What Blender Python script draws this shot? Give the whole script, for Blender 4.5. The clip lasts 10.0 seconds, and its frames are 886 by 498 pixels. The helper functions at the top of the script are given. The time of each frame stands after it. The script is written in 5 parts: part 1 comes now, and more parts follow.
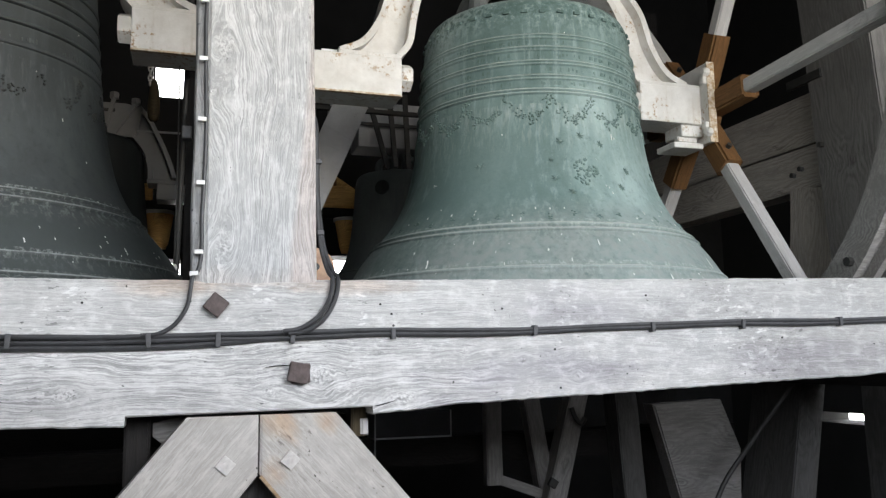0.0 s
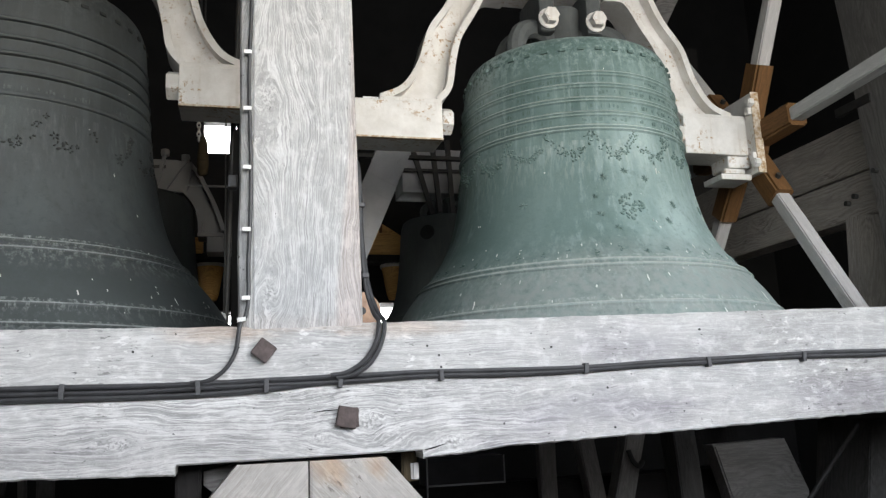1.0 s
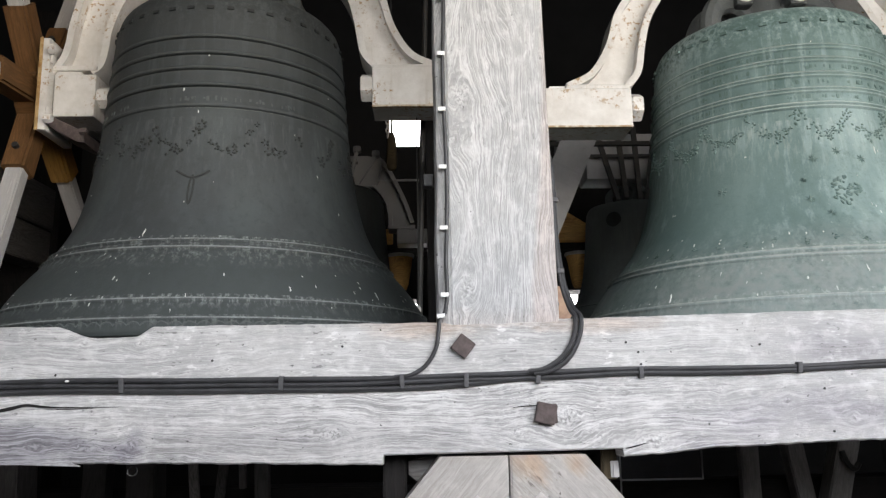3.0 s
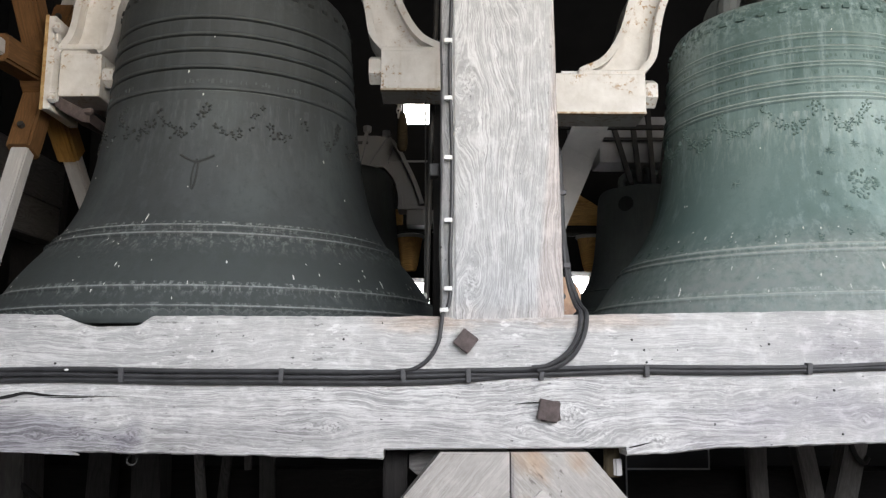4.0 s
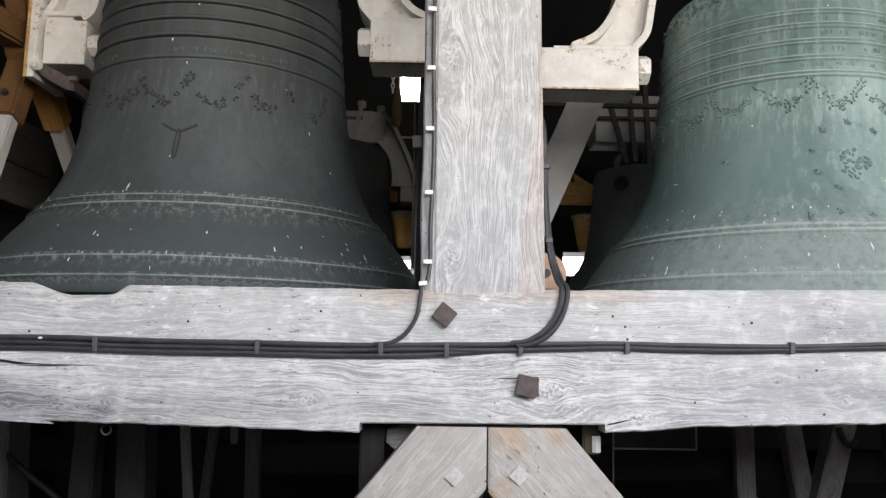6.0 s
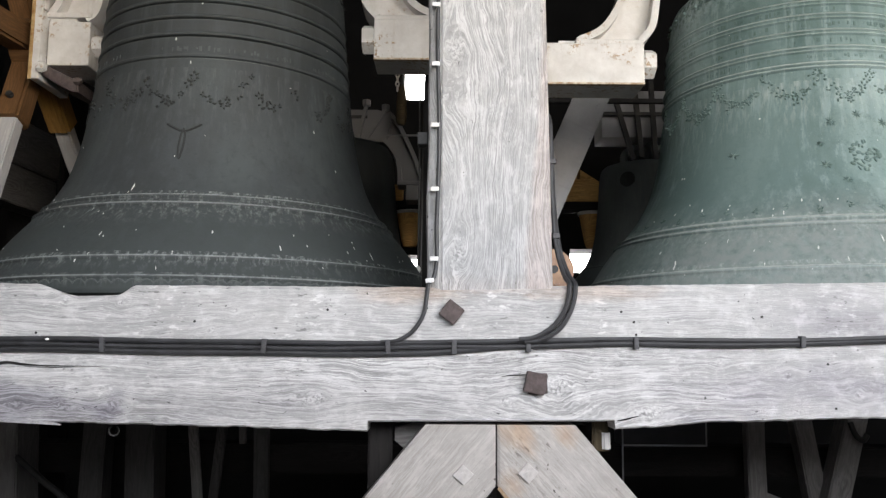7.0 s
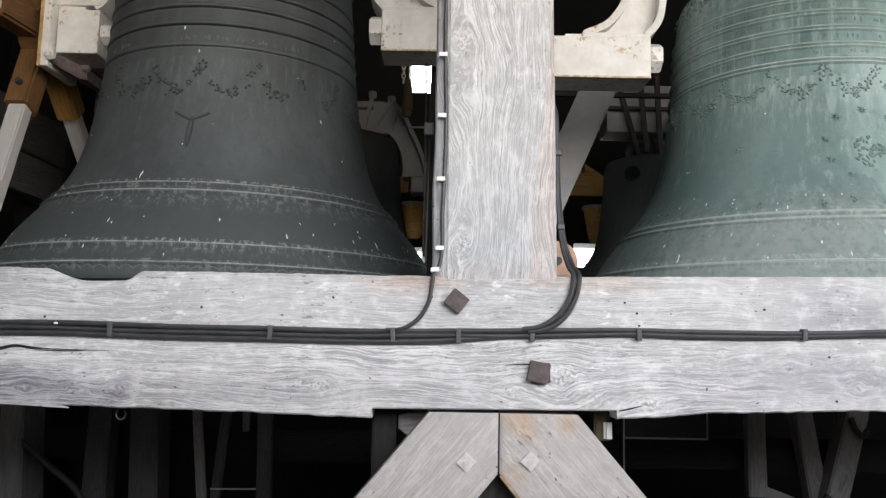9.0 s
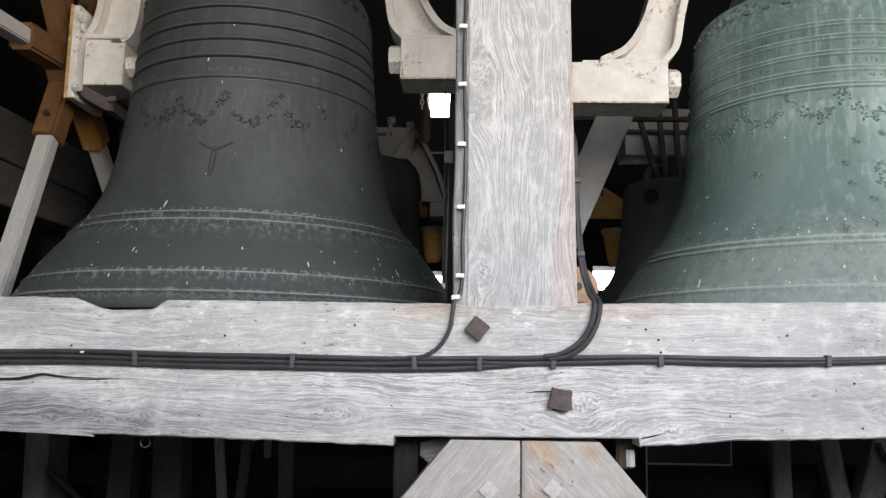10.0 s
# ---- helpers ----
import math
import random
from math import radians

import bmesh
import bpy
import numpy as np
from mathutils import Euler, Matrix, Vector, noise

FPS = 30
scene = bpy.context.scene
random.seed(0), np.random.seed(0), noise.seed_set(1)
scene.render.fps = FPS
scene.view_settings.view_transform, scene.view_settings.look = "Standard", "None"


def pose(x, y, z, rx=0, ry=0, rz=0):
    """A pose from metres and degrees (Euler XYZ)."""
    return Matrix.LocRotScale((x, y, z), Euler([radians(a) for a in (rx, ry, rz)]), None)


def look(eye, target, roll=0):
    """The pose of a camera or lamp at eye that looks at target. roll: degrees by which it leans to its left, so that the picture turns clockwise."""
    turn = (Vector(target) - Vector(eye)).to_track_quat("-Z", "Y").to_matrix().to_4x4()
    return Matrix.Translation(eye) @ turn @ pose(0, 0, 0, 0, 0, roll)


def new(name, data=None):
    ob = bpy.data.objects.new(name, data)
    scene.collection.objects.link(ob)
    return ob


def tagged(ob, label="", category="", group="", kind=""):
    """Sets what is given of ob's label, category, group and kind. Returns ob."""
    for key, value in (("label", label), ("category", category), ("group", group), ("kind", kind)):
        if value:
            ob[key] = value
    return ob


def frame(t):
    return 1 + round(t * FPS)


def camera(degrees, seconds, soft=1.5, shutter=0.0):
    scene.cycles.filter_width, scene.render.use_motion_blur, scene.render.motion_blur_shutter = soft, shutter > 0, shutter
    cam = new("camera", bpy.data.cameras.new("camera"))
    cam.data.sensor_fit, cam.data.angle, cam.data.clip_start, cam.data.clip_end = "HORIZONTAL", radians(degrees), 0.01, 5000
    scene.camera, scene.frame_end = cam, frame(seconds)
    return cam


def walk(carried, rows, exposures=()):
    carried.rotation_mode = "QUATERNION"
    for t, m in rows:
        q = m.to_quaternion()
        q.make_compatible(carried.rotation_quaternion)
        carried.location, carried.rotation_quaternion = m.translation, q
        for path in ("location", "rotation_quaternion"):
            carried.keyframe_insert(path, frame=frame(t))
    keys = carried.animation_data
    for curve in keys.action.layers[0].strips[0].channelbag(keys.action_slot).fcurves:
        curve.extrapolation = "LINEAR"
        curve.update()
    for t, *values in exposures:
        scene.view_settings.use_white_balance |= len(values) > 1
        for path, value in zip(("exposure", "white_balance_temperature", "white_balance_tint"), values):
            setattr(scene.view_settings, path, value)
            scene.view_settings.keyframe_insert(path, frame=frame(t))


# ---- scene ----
cam = camera(58.0, 10.0, 1.3)
PATH = [
    (0, (-0.072, -2.025, 1.305), (0.539, -0.139, 1.57), -0.9),
    (0.5, (-0.066, -2.012, 1.31), (0.508, -0.128, 1.66), -1.4),
    (0.6, (-0.064, -2.029, 1.313), (0.506, -0.142, 1.652), -1.6),
    (1, (-0.061, -2.009, 1.289), (0.434, -0.109, 1.672), -2.3),
    (1.5, (-0.071, -1.997, 1.277), (0.314, -0.081, 1.699), -2.4),
    (2, (-0.093, -2.019, 1.311), (0.003, -0.054, 1.667), -1.0),
    (2.2, (-0.098, -2.029, 1.352), (-0.039, -0.057, 1.684), -1.1),
    (3.3, (-0.108, -1.989, 1.313), (-0.053, -0.023, 1.675), -0.8),
    (3.5, (-0.115, -1.98, 1.362), (-0.061, -0.002, 1.652), 0.0),
    (4, (-0.079, -1.979, 1.371), (-0.056, -0.001, 1.665), 0.1),
    (4.5, (-0.029, -1.984, 1.374), (-0.002, -0.004, 1.653), 1.6),
    (5, (-0.029, -1.983, 1.374), (0.003, -0.005, 1.669), 2.0),
    (5.5, (-0.025, -1.966, 1.364), (0.003, 0.018, 1.617), 1.5),
    (7, (-0.025, -1.937, 1.353), (-0.022, 0.048, 1.596), 0.4),
    (7.5, (-0.031, -1.942, 1.351), (-0.033, 0.042, 1.603), 0.3),
    (8, (-0.029, -1.944, 1.346), (-0.024, 0.041, 1.589), 0.5),
    (8.5, (-0.03, -1.951, 1.343), (-0.024, 0.035, 1.576), 0.6),
    (9, (-0.03, -1.951, 1.34), (-0.035, 0.036, 1.568), 1.1),
    (9.5, (-0.035, -1.961, 1.352), (-0.071, 0.019, 1.626), 1.0),
    (10, (-0.035, -1.965, 1.352), (-0.087, 0.014, 1.634), 0.9),
]
TONES = [(0.0, 1.79, 6500, 10), (1.5, 1.80, 6500, 10.5), (3.3, 1.80, 6650, 12.5), (10.0, 1.80, 6650, 13)]
walk(cam, [(t, look(eye, target, roll)) for t, eye, target, roll in PATH], TONES)

# ---- light ----
world = bpy.data.worlds.new("sky")
scene.world = world
world.use_nodes = True
wn = world.node_tree.nodes
sky = wn.new("ShaderNodeTexSky")
sky.sky_type, sky.sun_disc = "NISHITA", False
sky.sun_elevation, sky.sun_rotation = radians(38), radians(150)
world.node_tree.links.new(sky.outputs[0], wn["Background"].inputs[0])
wn["Background"].inputs[1].default_value = 0.15


def area(name, place, target, sx, sy, watts, colour=(1, 1, 1)):
    lamp = bpy.data.lights.new(name, "AREA")
    lamp.shape, lamp.size, lamp.size_y, lamp.energy, lamp.color = "RECTANGLE", sx, sy, watts, colour
    ob = new(name, lamp)
    ob.matrix_world = look(place, target)
    return ob


# daylight in the wide louvred opening behind the walkway
area("daylight_opening", (1.7, -2.86, 2.5), (0.8, 0.5, 1.8), 4.4, 1.5, 42, (0.97, 0.985, 1.0))
# added fill lamp to brighten the left, in a smaller unseen opening
area("side_fill_lamp", (-1.9, -2.86, 2.2), (-0.5, 0.3, 1.7), 0.9, 1.3, 4.5, (0.98, 0.985, 1.0))


# ---- materials ----
def shader(name):
    m = bpy.data.materials.new(name)
    m.use_nodes = True
    n = m.node_tree.nodes
    return m, n, m.node_tree.links, n["Principled BSDF"]


def coords(n, l, scale, kind="Object", turn=(0, 0, 0)):
    tc, mp = n.new("ShaderNodeTexCoord"), n.new("ShaderNodeMapping")
    mp.inputs["Scale"].default_value = scale
    mp.inputs["Rotation"].default_value = turn
    l.new(tc.outputs[kind], mp.inputs[0])
    return mp.outputs[0]


def noisy(n, l, vec, scale, detail=6, rough=0.6, distort=0.0):
    t = n.new("ShaderNodeTexNoise")
    t.inputs["Scale"].default_value, t.inputs["Detail"].default_value = scale, detail
    t.inputs["Roughness"].default_value, t.inputs["Distortion"].default_value = rough, distort
    l.new(vec, t.inputs["Vector"])
    return t.outputs[0]


def ramp(n, l, fac, stops):
    r = n.new("ShaderNodeValToRGB")
    e = r.color_ramp.elements
    while len(e) < len(stops):
        e.new(0.5)
    for k, (p, c) in enumerate(stops):
        e[k].position, e[k].color = p, (*((c, c, c) if isinstance(c, (int, float)) else c), 1)
    l.new(fac, r.inputs[0])
    return r.outputs[0]


def blend(n, l, fac, a, b, mode="MIX"):
    x = n.new("ShaderNodeMix")
    x.data_type, x.blend_type = "RGBA", mode
    for sock, v in ((x.inputs[0], fac), (x.inputs[6], a), (x.inputs[7], b)):
        if isinstance(v, (int, float)):
            sock.default_value = v
        elif isinstance(v, tuple):
            sock.default_value = (*v, 1)
        else:
            l.new(v, sock)
    return x.outputs[2]


def relief(n, l, b, height, strength, dist=0.004, before=None):
    bp = n.new("ShaderNodeBump")
    bp.inputs["Strength"].default_value, bp.inputs["Distance"].default_value = strength, dist
    l.new(height, bp.inputs["Height"])
    if before:
        l.new(before, bp.inputs["Normal"])
    l.new(bp.outputs[0], b.inputs["Normal"])
    return bp.outputs[0]


def math_node(n, l, op, a, b=0.0):
    x = n.new("ShaderNodeMath")
    x.operation = op
    for sock, v in ((x.inputs[0], a), (x.inputs[1], b)):
        if isinstance(v, (int, float)):
            sock.default_value = v
        else:
            l.new(v, sock)
    return x.outputs[0]


def wood(name, pale, mid, dark, bump=0.5, pitch=0.008, contrast=1.0, figure=0.55):
    """Timber whose grain runs along its own X: growth rings that part round knots, fibres, brush marks and pits. pitch: ring spacing in metres."""
    m, n, l, b = shader(name)
    raw = coords(n, l, (1, 1, 1))
    sep = n.new("ShaderNodeSeparateXYZ")
    l.new(raw, sep.inputs[0])
    swirl = n.new("ShaderNodeTexNoise")
    swirl.inputs["Scale"].default_value, swirl.inputs["Detail"].default_value = 1.0, 3.0
    l.new(coords(n, l, (2.6, 7, 7)), swirl.inputs["Vector"])
    # knots on the main face
    flat = n.new("ShaderNodeCombineXYZ")
    wob = math_node(n, l, "MULTIPLY", math_node(n, l, "SUBTRACT", noisy(n, l, coords(n, l, (9, 14, 14)), 1.0, 3, 0.6), 0.5), 0.35)
    l.new(math_node(n, l, "ADD", math_node(n, l, "MULTIPLY", sep.outputs[0], 2.6), wob), flat.inputs[0])
    l.new(math_node(n, l, "ADD", math_node(n, l, "MULTIPLY", sep.outputs[2], 5.5), wob), flat.inputs[1])
    vor = n.new("ShaderNodeTexVoronoi")
    vor.voronoi_dimensions = "2D"
    vor.inputs["Scale"].default_value = 1.0
    l.new(flat.outputs[0], vor.inputs["Vector"])
    dist = vor.outputs["Distance"]
    bulge = math_node(n, l, "MULTIPLY", ramp(n, l, dist, [(0.0, 1.0), (0.45, 0.0)]), 0.035)
    mid0, amp, add, push = (n.new("ShaderNodeVectorMath") for _ in range(4))
    mid0.operation, amp.operation, add.operation, push.operation = "SUBTRACT", "MULTIPLY", "ADD", "ADD"
    mid0.inputs[1].default_value = (0.5, 0.5, 0.5)
    amp.inputs[1].default_value = (0.0, 0.10, 0.10)
    l.new(swirl.outputs["Color"], mid0.inputs[0])
    l.new(mid0.outputs[0], amp.inputs[0])
    l.new(raw, add.inputs[0])
    l.new(amp.outputs[0], add.inputs[1])
    lift = n.new("ShaderNodeCombineXYZ")
    l.new(bulge, lift.inputs[1])
    l.new(bulge, lift.inputs[2])
    l.new(add.outputs[0], push.inputs[0])
    l.new(lift.outputs[0], push.inputs[1])
    mp = n.new("ShaderNodeMapping")
    mp.inputs["Location"].default_value = (0, -0.03, -0.02)
    mp.inputs["Rotation"].default_value = (0, 0.02, 0.05)
    mp.inputs["Scale"].default_value = (0.16, 1, 1)
    l.new(push.outputs[0], mp.inputs[0])
    wv = n.new("ShaderNodeTexWave")
    wv.wave_type, wv.rings_direction, wv.wave_profile = "RINGS", "X", "SIN"
    wv.inputs["Scale"].default_value = 0.314 / pitch
    wv.inputs["Distortion"].default_value = 5.0
    wv.inputs["Detail"].default_value = 4.0
    wv.inputs["Detail Scale"].default_value = 0.55
    wv.inputs["Detail Roughness"].default_value = 0.66
    l.new(mp.outputs[0], wv.inputs["Vector"])
    fibre = noisy(n, l, coords(n, l, (6, 150, 150)), 2.6, 6, 0.72, 0.2)
    flake = noisy(n, l, coords(n, l, (10, 105, 105)), 2.2, 4, 0.7, 0.5)
    streaks = noisy(n, l, coords(n, l, (1.7, 62, 62)), 2.4, 6, 0.7, 0.25)
    brush = noisy(n, l, coords(n, l, (4, 30, 30)), 2.0, 6, 0.74, 0.4)
    patch = noisy(n, l, coords(n, l, (2.2, 5.5, 5.5)), 2.0, 6, 0.68)
    blot = noisy(n, l, coords(n, l, (1.3, 3.6, 3.6)), 2.3, 6, 0.66)
    white = tuple(min(0.84, c * 1.28) for c in pale)
    lines = ramp(n, l, wv.outputs[1], [(0.0, dark), (0.22, mid), (0.50, pale), (0.80, pale), (1.0, white)])
    base = blend(n, l, ramp(n, l, patch, [(0.38, figure), (0.60, figure * 0.25)]), pale, lines)
    base = blend(n, l, ramp(n, l, dist, [(0.08, 0.7), (0.32, 0.0)]), base, lines)
    base = blend(n, l, ramp(n, l, streaks, [(0.34, 0.8 * contrast), (0.50, 0.0)]), base, mid)
    base = blend(n, l, ramp(n, l, fibre, [(0.34, 0.55 * contrast), (0.47, 0.0)]), base, dark)
    base = blend(n, l, ramp(n, l, brush, [(0.52, 0.0), (0.66, 0.65)]), base, white)
    base = blend(n, l, ramp(n, l, blot, [(0.38, 0.85), (0.58, 0.0)]), base, blend(n, l, ramp(n, l, brush, [(0.42, 0.0), (0.6, 0.6)]), mid, base))
    heart = blend(n, l, ramp(n, l, flake, [(0.44, 0.0), (0.54, 1.0)]), dark, pale)
    base = blend(n, l, ramp(n, l, dist, [(0.03, 0.7), (0.11, 0.0)]), base, heart)
    base = blend(n, l, ramp(n, l, flake, [(0.58, 0.0), (0.66, 0.7)]), base, white)
    pits = noisy(n, l, coords(n, l, (40, 80, 80)), 1.6, 3, 0.5)
    bunch = ramp(n, l, noisy(n, l, coords(n, l, (5, 8, 8)), 1.0, 3, 0.5), [(0.50, 0.0), (0.62, 1.0)])
    base = blend(n, l, math_node(n, l, "MULTIPLY", bunch, ramp(n, l, pits, [(0.28, 0.85), (0.33, 0.0)])), base, dark)
    l.new(base, b.inputs["Base Color"])
    b.inputs["Roughness"].default_value = 0.82
    b.inputs["Specular IOR Level"].default_value = 0.25
    h = blend(n, l, 0.9, wv.outputs[1], blend(n, l, 0.5, streaks, blend(n, l, 0.5, fibre, flake)))
    relief(n, l, b, h, bump, 0.004)
    return m


def grained(name, base, grey, white, dark, face="z", knots=(), warp=0.03, across=1.0, fade=None, quiet=None, wear=1.0, stain_shade=(), edge=None, bump=0.5, flow=0.012, seed=0.0, soft_knot=1.15):
    """Limewashed oak, grain along its own X. The grain parts and closes round each knot (along, across, radius, stretch);
    thin white wash lies along the rings, bare grey shows between them. fade: (from, to) across, quiet: (from, to) along, where the wash lies thicker."""
    m, n, l, b = shader(name)
    sep = n.new("ShaderNodeSeparateXYZ")
    l.new(coords(n, l, (1, 1, 1)), sep.inputs[0])
    u, v = sep.outputs[0], sep.outputs[2 if face == "z" else 1]

    def op(kind, a, c=0.0):
        return math_node(n, l, kind, a, c)

    def field(a, su, c, sv, detail=3, rough=0.55, shift=0.0):
        t, cb = n.new("ShaderNodeTexNoise"), n.new("ShaderNodeCombineXYZ")
        t.noise_dimensions = "2D"
        t.inputs["Scale"].default_value, t.inputs["Detail"].default_value, t.inputs["Roughness"].default_value = 1.0, detail, rough
        l.new(op("ADD", op("MULTIPLY", a, su), shift + seed), cb.inputs[0])
        l.new(op("MULTIPLY", c, sv), cb.inputs[1])
        l.new(cb.outputs[0], t.inputs["Vector"])
        return t.outputs[0]

    psi = op("ADD", v, op("MULTIPLY", op("SUBTRACT", field(u, 1.6, v, 5.0, 2, 0.5), 0.5), warp))
    psi = op("ADD", psi, op("MULTIPLY", op("SUBTRACT", field(u, 13.0, v, 16.0, 3, 0.55, 9.0), 0.5), flow))
    ragged = op("MULTIPLY", op("SUBTRACT", field(u, 22.0, v, 40.0, 3, 0.6, 3.0), 0.5), 0.012)
    core = None
    for ku, kv, radius, stretch in knots:
        du = op("DIVIDE", op("SUBTRACT", u, ku), stretch)
        dv = op("ADD", op("SUBTRACT", v, kv), ragged)
        r2 = op("ADD", op("MULTIPLY", du, du), op("MULTIPLY", dv, dv))
        psi = op("SUBTRACT", psi, op("DIVIDE", op("MULTIPLY", dv, radius * radius), op("ADD", r2, soft_knot * radius * radius)))
        near = op("SUBTRACT", 1.0, op("MINIMUM", 1.0, op("DIVIDE", op("SQRT", r2), 0.75 * radius)))
        core = near if core is None else op("MAXIMUM", core, near)
    broad = field(u, 1.1, psi, 24.0, 4, 0.6, 5.0)
    rings = field(u, 2.2, psi, 165.0 * across, 3, 0.6)
    lines = field(u, 6.0, psi, 300.0 * across, 4, 0.68, 2.0)
    fibre = field(u, 24.0, psi, 520.0, 4, 0.75, 4.0)
    patch = field(u, 3.2, v, 8.0, 5, 0.65, 7.0)
    blot = field(u, 1.5, v, 4.0, 5, 0.62, 11.0)
    flake = field(u, 95.0, v, 120.0, 4, 0.7)
    # how far the wash has worn off the grain
    bare = ramp(n, l, patch, [(0.34, 1.0), (0.62, 0.35)])
    calm = 1.0
    for span, sock in ((fade, v), (quiet, u)):
        if span:
            mr = n.new("ShaderNodeMapRange")
            mr.interpolation_type = "SMOOTHSTEP"
            l.new(op("ADD", sock, op("MULTIPLY", op("SUBTRACT", patch, 0.5), 0.06)), mr.inputs[0])
            for k, q in enumerate((span[0], span[1], 1.0, span[2])):
                mr.inputs[1 + k].default_value = q
            bare = op("MULTIPLY", bare, mr.outputs[0])
            calm = mr.outputs[0] if isinstance(calm, float) else op("MULTIPLY", calm, mr.outputs[0])
    bare = op("MULTIPLY", bare, wear)
    calm = op("ADD", 0.45, op("MULTIPLY", calm, 0.55))
    c = blend(n, l, op("MULTIPLY", bare, ramp(n, l, broad, [(0.36, 0.9), (0.58, 0.0)])), base, grey)
    c = blend(n, l, ramp(n, l, blot, [(0.36, 0.6), (0.58, 0.0)]), c, grey)
    dab = field(u, 30.0, v, 60.0, 5, 0.72, 27.0)
    c = blend(n, l, op("MULTIPLY", calm, ramp(n, l, dab, [(0.36, 0.4), (0.48, 0.0)])), c, grey)
    c = blend(n, l, op("MULTIPLY", calm, ramp(n, l, dab, [(0.55, 0.0), (0.66, 0.45)])), c, white)
    c = blend(n, l, op("MULTIPLY", bare, ramp(n, l, rings, [(0.36, 0.9), (0.47, 0.0)])), c, grey)
    ridge = op("ABSOLUTE", op("SUBTRACT", rings, 0.53))
    c = blend(n, l, op("MULTIPLY", bare, ramp(n, l, ridge, [(0.022, 1.0), (0.055, 0.0)])), c, white)
    c = blend(n, l, op("MULTIPLY", bare, ramp(n, l, lines, [(0.58, 0.0), (0.66, 0.8)])), c, white)
    c = blend(n, l, op("MULTIPLY", bare, ramp(n, l, lines, [(0.33, 0.55), (0.41, 0.0)])), c, dark)
    c = blend(n, l, op("MULTIPLY", bare, ramp(n, l, fibre, [(0.32, 0.6), (0.44, 0.0)])), c, dark)
    c = blend(n, l, ramp(n, l, fibre, [(0.57, 0.0), (0.68, 0.5)]), c, white)
    # smears of thick wash along the grain
    scar = field(u, 26.0, v, 70.0, 4, 0.6, 53.0)
    row = ramp(n, l, field(u, 5.0, v, 2.0, 3, 0.5, 61.0), [(0.55, 0.0), (0.63, 1.0)])
    c = blend(n, l, op("MULTIPLY", row, ramp(n, l, scar, [(0.30, 0.75), (0.36, 0.0)])), c, dark)
    c = blend(n, l, op("MULTIPLY", row, ramp(n, l, scar, [(0.60, 0.0), (0.68, 0.8)])), c, white)
    mottle = field(u, 16.0, v, 22.0, 5, 0.66, 43.0)
    c = blend(n, l, op("MULTIPLY", calm, ramp(n, l, mottle, [(0.34, 0.5), (0.50, 0.0)])), c, blend(n, l, 0.6, c, grey))
    c = blend(n, l, ramp(n, l, mottle, [(0.55, 0.0), (0.72, 0.5)]), c, white)
    smear = field(u, 5.5, psi, 75.0, 5, 0.7, 21.0)
    c = blend(n, l, op("MULTIPLY", calm, ramp(n, l, smear, [(0.53, 0.0), (0.66, 0.6)])), c, white)
    if core is not None:
        crumb = blend(n, l, ramp(n, l, flake, [(0.42, 0.0), (0.56, 1.0)]), dark, white)
        c = blend(n, l, ramp(n, l, core, [(0.15, 0.0), (0.8, 0.55)]), c, crumb)
    pit = field(u, 60.0, v, 95.0, 3, 0.5, 31.0)
    bunch = ramp(n, l, field(u, 6.0, v, 11.0, 3, 0.5, 17.0), [(0.52, 0.0), (0.62, 1.0)])
    c = blend(n, l, op("MULTIPLY", bunch, ramp(n, l, pit, [(0.245, 0.9), (0.285, 0.0)])), c, tuple(0.5 * q for q in dark))
    for su, sv, wu, wv, colour, amount in stain_shade:
        gap, size = n.new("ShaderNodeCombineXYZ"), n.new("ShaderNodeVectorMath")
        size.operation = "LENGTH"
        l.new(op("DIVIDE", op("SUBTRACT", u, su), wu), gap.inputs[0])
        l.new(op("DIVIDE", op("SUBTRACT", v, sv), wv), gap.inputs[1])
        l.new(gap.outputs[0], size.inputs[0])
        reach = op("ADD", size.outputs["Value"], op("MULTIPLY", op("SUBTRACT", patch, 0.5), 3.0))
        c = blend(n, l, ramp(n, l, reach, [(0.1, amount), (1.0, 0.0)]), c, blend(n, l, 0.8, c, colour, "MULTIPLY"))
    if edge:
        at, lean, colour = edge
        line = op("SUBTRACT", v, op("ADD", op("MULTIPLY", op("SUBTRACT", u, 1.8), lean), at))
        line = op("ADD", line, op("MULTIPLY", op("SUBTRACT", field(u, 3.0, v, 2.0, 3, 0.5, 13.0), 0.5), 0.05))
        mr = n.new("ShaderNodeMapRange")
        mr.inputs[1].default_value, mr.inputs[2].default_value = -0.004, 0.012
        l.new(line, mr.inputs[0])
        c = blend(n, l, mr.outputs[0], c, blend(n, l, 0.85, c, colour, "MULTIPLY"))
    l.new(c, b.inputs["Base Color"])
    b.inputs["Roughness"].default_value = 0.85
    b.inputs["Specular IOR Level"].default_value = 0.2
    h = blend(n, l, 0.6, rings, blend(n, l, 0.6, lines, blend(n, l, 0.5, fibre, dab)))
    relief(n, l, b, h, bump, 0.004)
    return m


